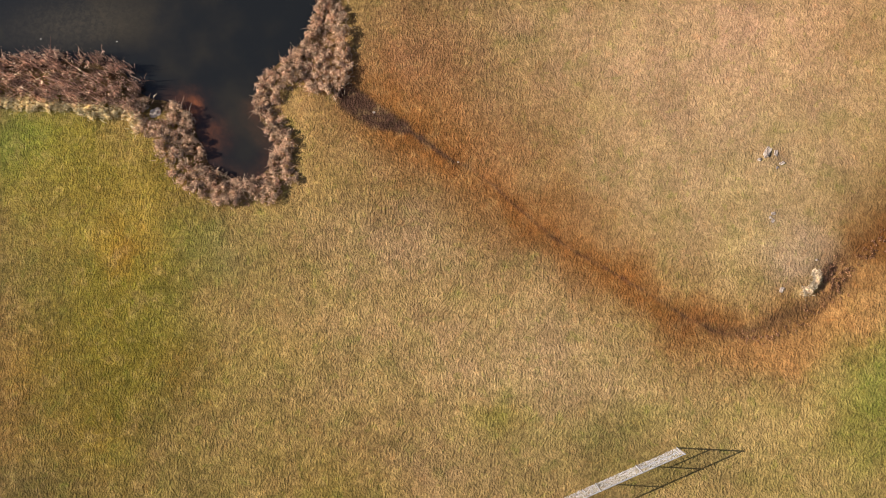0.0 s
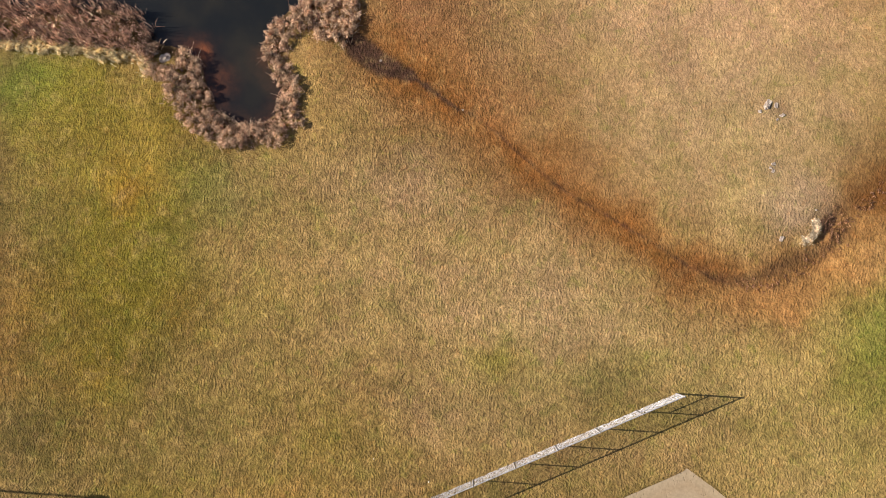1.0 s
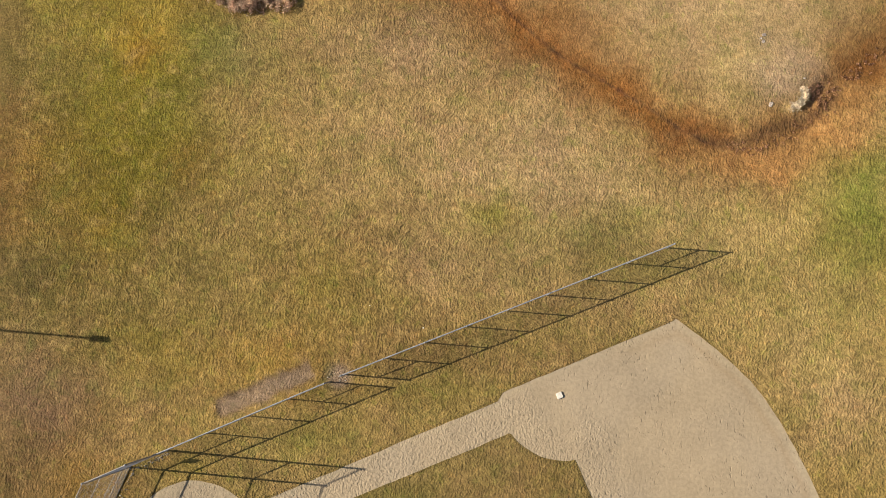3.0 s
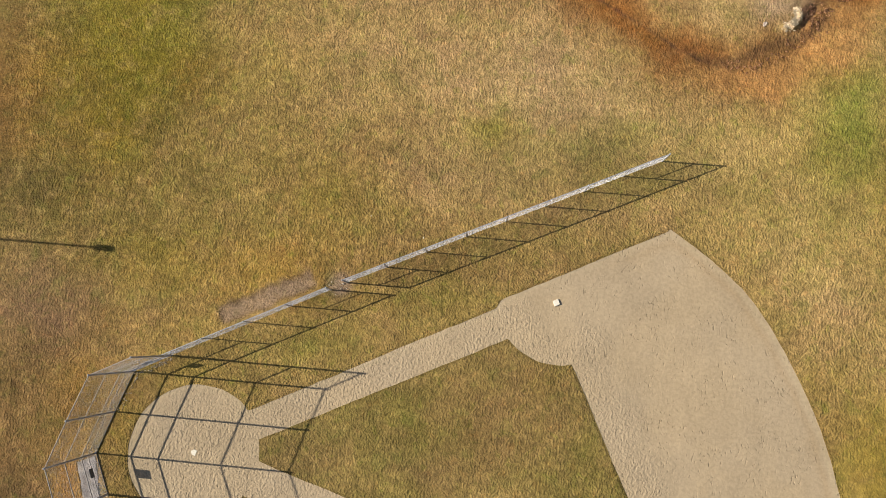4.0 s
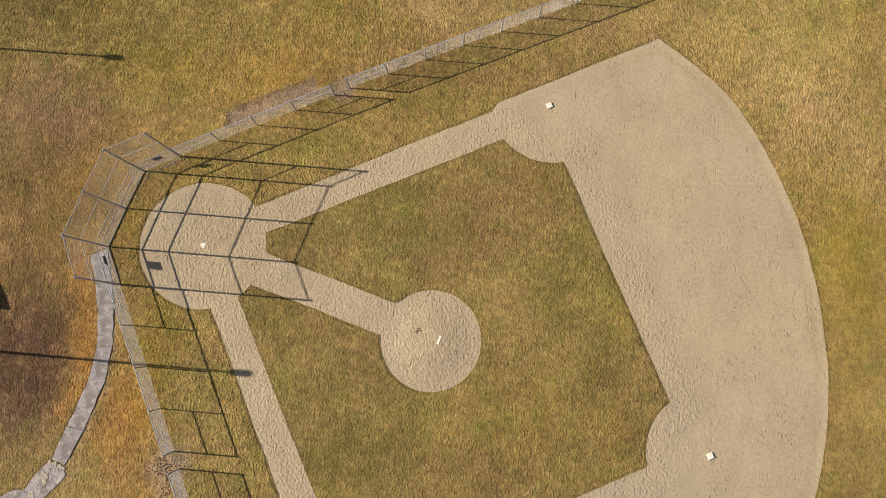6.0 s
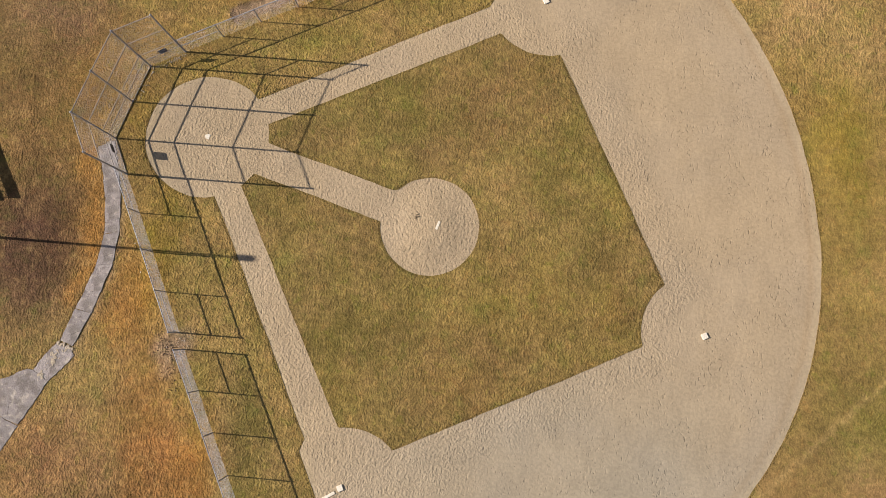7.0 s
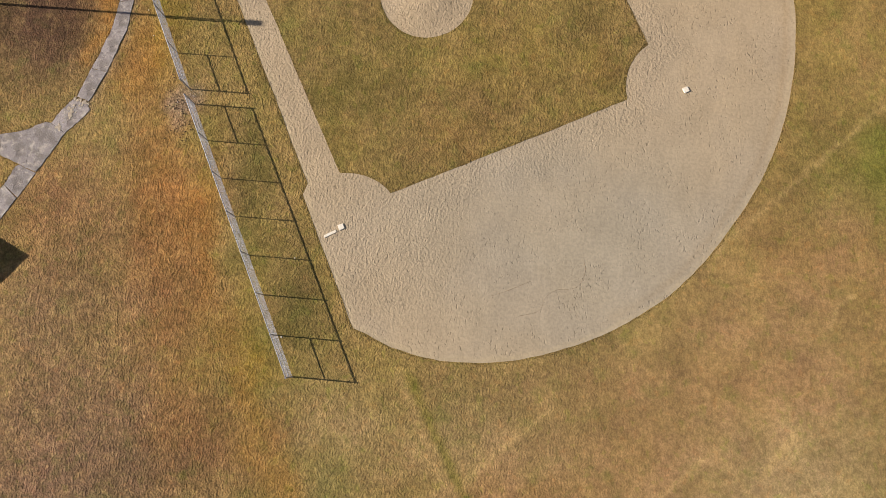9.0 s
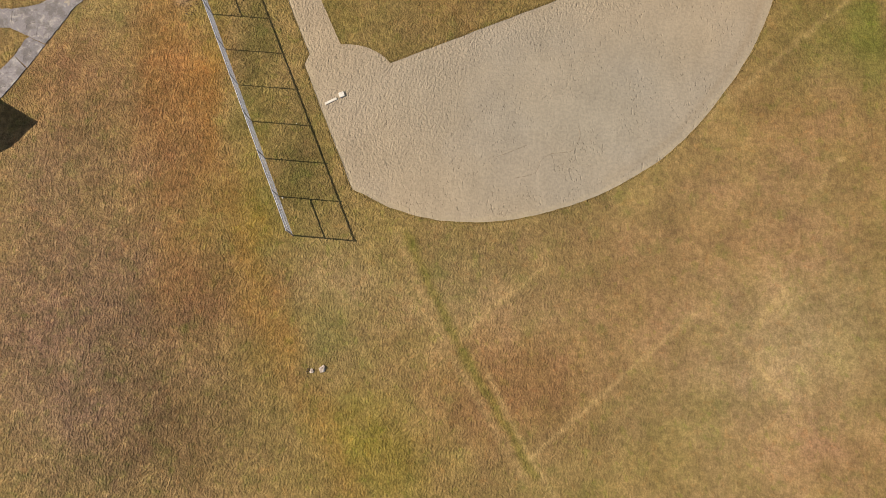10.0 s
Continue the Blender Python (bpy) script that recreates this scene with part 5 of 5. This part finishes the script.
# ---------------------------------------------------------------- reeds and rough grass
def blades(name, label, category, clumps, material, segments=3, seed=1, wide=(0.006, 0.014)):
    """clumps: x, y, z, height, spread, number of blades, lean. One mesh of bent ribbons."""
    rng = np.random.default_rng(seed)
    v, f = [], []
    for x, y, z, high, spread, many, lean in clumps:
        for _ in range(int(many)):
            a = rng.uniform(0, 2 * math.pi)
            out = abs(rng.normal(0, 0.5)) * lean + 0.1
            h = high * rng.uniform(0.55, 1.1)
            w = rng.uniform(*wide)
            bx, by = x + rng.normal(0, spread), y + rng.normal(0, spread)
            dx, dy = math.cos(a), math.sin(a)
            s = len(v)
            for i in range(segments + 1):
                t = i / segments
                px, py, pz = bx + dx * out * h * t * t, by + dy * out * h * t * t, z + h * (t - 0.35 * out * t * t)
                ww = w * (1 - 0.75 * t * t)
                v.append((px - dy * ww, py + dx * ww, pz))
                v.append((px + dy * ww, py - dx * ww, pz))
            f += [(s + 2 * i, s + 2 * i + 1, s + 2 * i + 3, s + 2 * i + 2) for i in range(segments)]
    return tagged(new(name, mesh_of(name, v, f, material, smooth=False)), label, category, kind="stuff")


def puffs(name, label, category, clumps, material, seed=1, leaf=1.0):
    """clumps: x, y, z, radius, height, number. Fluffy heads of crumpled leaves and seed down, in one mesh."""
    rng = np.random.default_rng(seed)
    v, f = [], []
    for x, y, z, radius, high, many in clumps:
        n = int(many)
        d = rng.normal(0, 1, (n, 3))
        d /= np.linalg.norm(d, axis=1)[:, None]
        d[:, 2] = np.abs(d[:, 2])
        mid = np.array((x, y, z)) + d * np.array((radius, radius, high)) * rng.uniform(0.55, 1.1, (n, 1))
        a = rng.normal(0, 1, (n, 3))
        a /= np.linalg.norm(a, axis=1)[:, None]
        b = np.cross(a, rng.normal(0, 1, (n, 3)))
        b /= np.linalg.norm(b, axis=1)[:, None] + 1e-6
        long, wide = rng.uniform(0.035, 0.085, (n, 1)) * leaf, rng.uniform(0.014, 0.034, (n, 1)) * leaf
        s = len(v)
        corners = np.stack([mid - a * long, mid + b * wide, mid + a * long * 0.9, mid - b * wide], 1)
        v += corners.reshape(-1, 3).tolist()
        f += [(s + 4 * i, s + 4 * i + 1, s + 4 * i + 2, s + 4 * i + 3) for i in range(n)]
    return tagged(new(name, mesh_of(name, v, f, material, smooth=False)), label, category, kind="stuff")


REED_EDGE = np.array([(-32, 50), (-16.1, 48.0), (-6.7, 46.9), (-4.2, 44.9), (-2.3, 41.5), (1.3, 39.5), (4.9, 39.6), (7.0, 41.4), (6.5, 44.5), (5.9, 47.5), (7.3, 48.7),
                      (8.6, 47.7), (10.2, 47.3), (11.4, 48.9), (11.1, 51.5), (10.8, 54), (12.0, 60), (13, 66), (4, 66), (-32, 60)], float)


def reed_spots(x0, x1, y0, y1, step, seed, reach):
    p = grid(x0, x1, y0, y1, step, 0.5)
    d = distance(p, SHORE, True)
    wet = inside(p, SHORE)
    ok = inside(wobble(p, 0.9, 0.5, seed), REED_EDGE) & (~wet | (d < reach))
    return p[ok], d[ok], wet[ok]


bank, d, wet = reed_spots(-26, -5.0, 44, 56, 0.36, 3.0, 1.0)
z = lawn_height(bank)
pick = np.random.default_rng(4).random(len(bank))
edge = distance(bank, REED_EDGE)
clump = np.array([noise.noise((x * 0.9, y * 0.9, 8.0)) for x, y in bank])
puffs("cattail_leaves", "crumpled brown cattail leaves on the pond bank", "reeds",
      [(x, y, zz + 0.1 + 0.4 * k, 0.14 + 0.14 * k, 0.14 + 0.2 * k, 16) for (x, y), zz, k, e in zip(bank, z, pick, edge) if e > 0.7 and k > 0.35], M_REED_DARK, seed=17, leaf=1.3)
puffs("fringe_tufts", "pale crumpled grass tufts edging the cattails", "reeds",
      [(x, y, zz + 0.02 + 0.12 * k, 0.1 + 0.12 * k, 0.08 + 0.1 * k, 40) for (x, y), zz, k, e in zip(bank, z, pick, edge) if e < 0.9], M_FRINGE, seed=18, leaf=1.3)
puffs("pale_plumes", "pale pinkish reed plumes low among the cattails", "reeds",
      [(x, y, zz + 0.15 + 0.4 * k, 0.12 + 0.14 * k, 0.1 + 0.18 * k, 30) for (x, y), zz, k, e, g in zip(bank, z, pick, edge, clump) if 0.8 < e < 2.0 and g + 0.3 * k > 0.15], M_REED, seed=19, leaf=1.3)
blades("cattail_bed", "dense brown cattails and dry reeds on the pond bank", "reeds",
       [(x, y, zz - 0.05, 1.25 * (0.5 + 0.7 * k), 0.16, 16, 0.6) for (x, y), zz, k, e, g in zip(bank, z, pick, edge, clump) if e > 0.8 and g > (-0.12 if e < 2.4 else 0.02)], M_REED_DARK, segments=4, seed=2, wide=(0.012, 0.03))
blades("reed_fringe", "pale dry reeds fringing the cattails on the bank", "reeds",
       [(x, y, zz - 0.05, 0.5 * (0.6 + 0.7 * k), 0.18, 26, 0.8) for (x, y), zz, k, e in zip(bank, z, pick, edge) if e < 1.0], M_FRINGE, seed=3, wide=(0.01, 0.022))
rng = np.random.default_rng(31)
heads = bank[rng.random(len(bank)) < 0.22] + rng.normal(0, 0.1, (1, 2))
bm = bmesh.new()
for x, y in heads:
    m = pose(x, y, rng.uniform(0.2, 0.75), rng.uniform(-50, 50), rng.uniform(-50, 50), 0) @ Matrix.Diagonal((0.05, 0.05, 0.16, 1))
    bmesh.ops.create_icosphere(bm, subdivisions=1, radius=1.0, matrix=m)
    pipe(bm, (x, y, -0.4), m.translation, 0.008, 4)
tagged(part("seed_heads", bm, M_STRAW, None), "pale fluffy seed heads on the cattails", "seed heads", kind="stuff")
cove, d, wet = reed_spots(-5.0, 14, 38, 62, 0.34, 6.0, 0.35)
cove = cove[np.hypot(cove[:, 0] + 3.9, cove[:, 1] - 47.1) > 0.75]
z = lawn_height(cove)
pick = np.random.default_rng(5).random(len(cove))
gap = np.array([noise.noise((x * 0.8, y * 0.8, 3.0)) for x, y in cove])
puffs("reed_plumes", "fluffy pinkish tan dry reed heads ringing the cove", "reeds",
      [(x, y, zz + 0.08 + 0.22 * k + 0.45 * max(0.0, g), 0.14 + 0.14 * k, 0.12 + 0.18 * k, 84) for (x, y), zz, k, g in zip(cove, z, pick, gap) if g > -0.06 or k > 0.8], M_REED, seed=16, leaf=1.05)
blades("dry_reeds", "tufted pinkish tan dry reeds ringing the pond cove", "reeds",
       [(x, y, zz - 0.05, 0.55 * (0.4 + 1.0 * k), 0.16, 12, 1.0) for (x, y), zz, k, g in zip(cove, z, pick, gap) if g > 0.0 or k > 0.6], M_REED, seed=6, wide=(0.012, 0.026))
# Darker reed colour in the gaps deepens the shade between pale clumps.
blades("dark_reeds", "low brown reeds darkening the shaded gaps on the pond bank", "reeds",
       [(x, y, zz - 0.05, 0.26 * (0.5 + 0.9 * k), 0.16, 24, 1.3) for (x, y), zz, k, g in zip(cove, z, pick, gap) if g < 0.15 and k > 0.2], M_REED_DARK, seed=7, wide=(0.01, 0.022))
rng = np.random.default_rng(9)
spots = DITCH[rng.integers(8, len(DITCH) - 4, 110)] + rng.normal(0, 0.32, (110, 2))
spots = np.r_[spots, np.array((44.9, 32.4)) + rng.normal(0, 0.45, (60, 2))]
z = lawn_height(spots)
puffs("rough_grass", "rough brown grass and weeds in the wet ditch", "rough grass",
      [(x, y, zz + 0.02, 0.1 + 0.1 * k, 0.04 + 0.08 * k, 14) for (x, y), zz, k in zip(spots, z, rng.random(len(spots)))], M_WEED, seed=10)
lip_line = BANK_LIP[4:]
spots = lip_line[rng.integers(0, len(lip_line), 46)] + rng.normal(0, 0.13, (46, 2))
z = lawn_height(spots)
tuft = [(x, y, zz + 0.02, 0.14, 0.1, 22, 1.6) for (x, y), zz in zip(spots, z)]
blades("straw_tuft", "bleached straw tuft hanging over the ditch bank", "grass tuft", tuft, M_STRAW, seed=11, wide=(0.012, 0.028))


# ---------------------------------------------------------------- things beyond the view that throw the long shadows
def light_pole(tip, high):
    x, y = tip[0] - high * RUN, tip[1] + high * SIDE
    top = thing("light_pole", "tall grey metal light pole standing on the lawn", "light pole", "field light poles", (x, y, 0))
    bm = bmesh.new()
    bmesh.ops.create_cone(bm, cap_ends=True, segments=16, radius1=0.12, radius2=0.07, depth=high, matrix=pose(0, 0, high / 2))
    part("pole", bm, M_POST, top)
    bm = bmesh.new()
    box(bm, (0.4, 0.45, 0.55), pose(0, 0, high + 0.15), 0.05)
    part("lamp_head", bm, M_SIGN, top)
    bm = bmesh.new()
    box(bm, (0.5, 0.5, 0.06), pose(0, 0, 0.03), 0.01)
    part("base_plate", bm, M_STEEL, top)


light_pole((-7.85, 14.4), 11.0)
light_pole((2.85, -9.12), 11.0)


def shed():
    """A small gabled shelter."""
    peak, eave, half, long = 3.7, 2.49, 2.5, 5.0
    face = Vector((-1.23, 2.19, 0)).normalized()
    back = Vector((-face.y, face.x, 0))
    if back.x > 0:
        back = -back
    px, py = -12.1 - peak * RUN, -27.3 + peak * SIDE
    top = thing("shed", "small gabled shed with dark roof and board walls", "shed", at=(px, py, 0))

    def prism(bm, outline, a, b):
        ends = [[bm.verts.new(face * s + back * o + Vector((0, 0, z))) for s, z in outline] for o in (a, b)]
        bm.faces.new(ends[0]), bm.faces.new(ends[1][::-1])
        for i in range(len(outline)):
            j = (i + 1) % len(outline)
            bm.faces.new((ends[0][i], ends[0][j], ends[1][j], ends[1][i]))
        bmesh.ops.recalc_face_normals(bm, faces=bm.faces)

    bm = bmesh.new()
    prism(bm, [(-half + 0.25, 0), (half - 0.25, 0), (half - 0.25, eave), (0, peak - 0.12), (-half + 0.25, eave)], 0.15, long - 0.15)
    part("wall", bm, M_WOOD, top)
    for s in (1, -1):
        bm = bmesh.new()
        prism(bm, [(0, peak), (s * half, eave), (s * half, eave - 0.1), (0, peak - 0.1)], 0.0, long)
        part("roof_slope", bm, M_ROOF, top)


shed()


def unseen_bleacher():
    """An unseen slatted bleacher with a solid top panel, added for its shadow."""
    a, b, z = Vector((-16.1 - 1.7 * RUN, 0.35 + 1.7 * SIDE, 0)), Vector((-13.6 - 1.7 * RUN, -4.75 + 1.7 * SIDE, 0)), 1.7
    d = (b - a).normalized()
    top = thing("bleacher", "unseen slatted bleacher added to throw a shadow band", "bleacher", at=tuple(a), turn=math.degrees(math.atan2(d.y, d.x)))
    n = (b - a).length
    bm = bmesh.new()
    box(bm, (n, 0.06, 0.4), pose(n / 2, 0, z - 0.2), 0.01)
    part("guard_panel", bm, M_SIGN, top)
    for i in range(13):
        bm = bmesh.new()
        pipe(bm, (i * n / 12, 0, 0), (i * n / 12, 0, z - 0.3), 0.025)
        part("picket", bm, M_POST, top)
    for k in range(4):
        bm = bmesh.new()
        box(bm, (n, 0.28, 0.05), pose(n / 2, -0.5 - 0.6 * k, 1.3 - 0.32 * k), 0.008)
        part("plank", bm, M_STEEL, top)
        for s in (0.3, n - 0.3):
            bm = bmesh.new()
            pipe(bm, (s, -0.5 - 0.6 * k, 0), (s, -0.5 - 0.6 * k, 1.3 - 0.32 * k), 0.03)
            part("leg", bm, M_POST, top)


unseen_bleacher()


# ---------------------------------------------------------------- marks in the clay
M_RIDGE = plain_material("clay_crust", lin(150, 128, 104, 0.62), lin(178, 156, 130, 0.62), 3.0, 0.95, bump=0.02)
CRUST = ([(23.4, -31.5), (24.85, -31.1), (25.3, -30.2), (26.1, -29.64), (27.55, -29.42), (28.19, -28.33), (28.1, -27.5)], [(21.4, -30.1), (22.6, -29.7), (24.3, -29.0)])
for line in CRUST:
    pts = smooth_line(line, 0.15)
    bm = bmesh.new()
    rows = []
    for i, (x, y) in enumerate(pts):
        d = pts[min(i + 1, len(pts) - 1)] - pts[max(i - 1, 0)]
        d = d / max(np.hypot(*d), 1e-6)
        w = 0.035 * (0.6 + 0.4 * math.sin(i * 1.7))
        rows.append([bm.verts.new((x - d[1] * o, y + d[0] * o, -0.022 + h)) for o, h in ((-w, 0), (0, 0.02), (w, 0))])
    for a, b in zip(rows, rows[1:]):
        for i in range(2):
            bm.faces.new((a[i], b[i], b[i + 1], a[i + 1]))
    bmesh.ops.recalc_face_normals(bm, faces=bm.faces)
    part("crust_ridge", bm, M_RIDGE, bpy.data.objects["infield_dirt"], "thin curling ridge of dried clay")
rng = random.Random(12)
# Dark lumps stand in for the dark hole beside the rubber.
scatter("mound_hole_lumps", "dark lumps standing in for a hole beside the pitching rubber", "soil", [(15.7 + rng.gauss(0, 0.09), -6.2 + rng.gauss(0, 0.13), 0.14) for _ in range(14)], 0.09, M_CLOD)
scatter("hole_soil", "dark soil round a small hole in the lawn", "soil", [(9.05 + rng.gauss(0, 0.07), -45.3 + rng.gauss(0, 0.16), 0.02) for _ in range(14)], 0.1, M_CLOD)
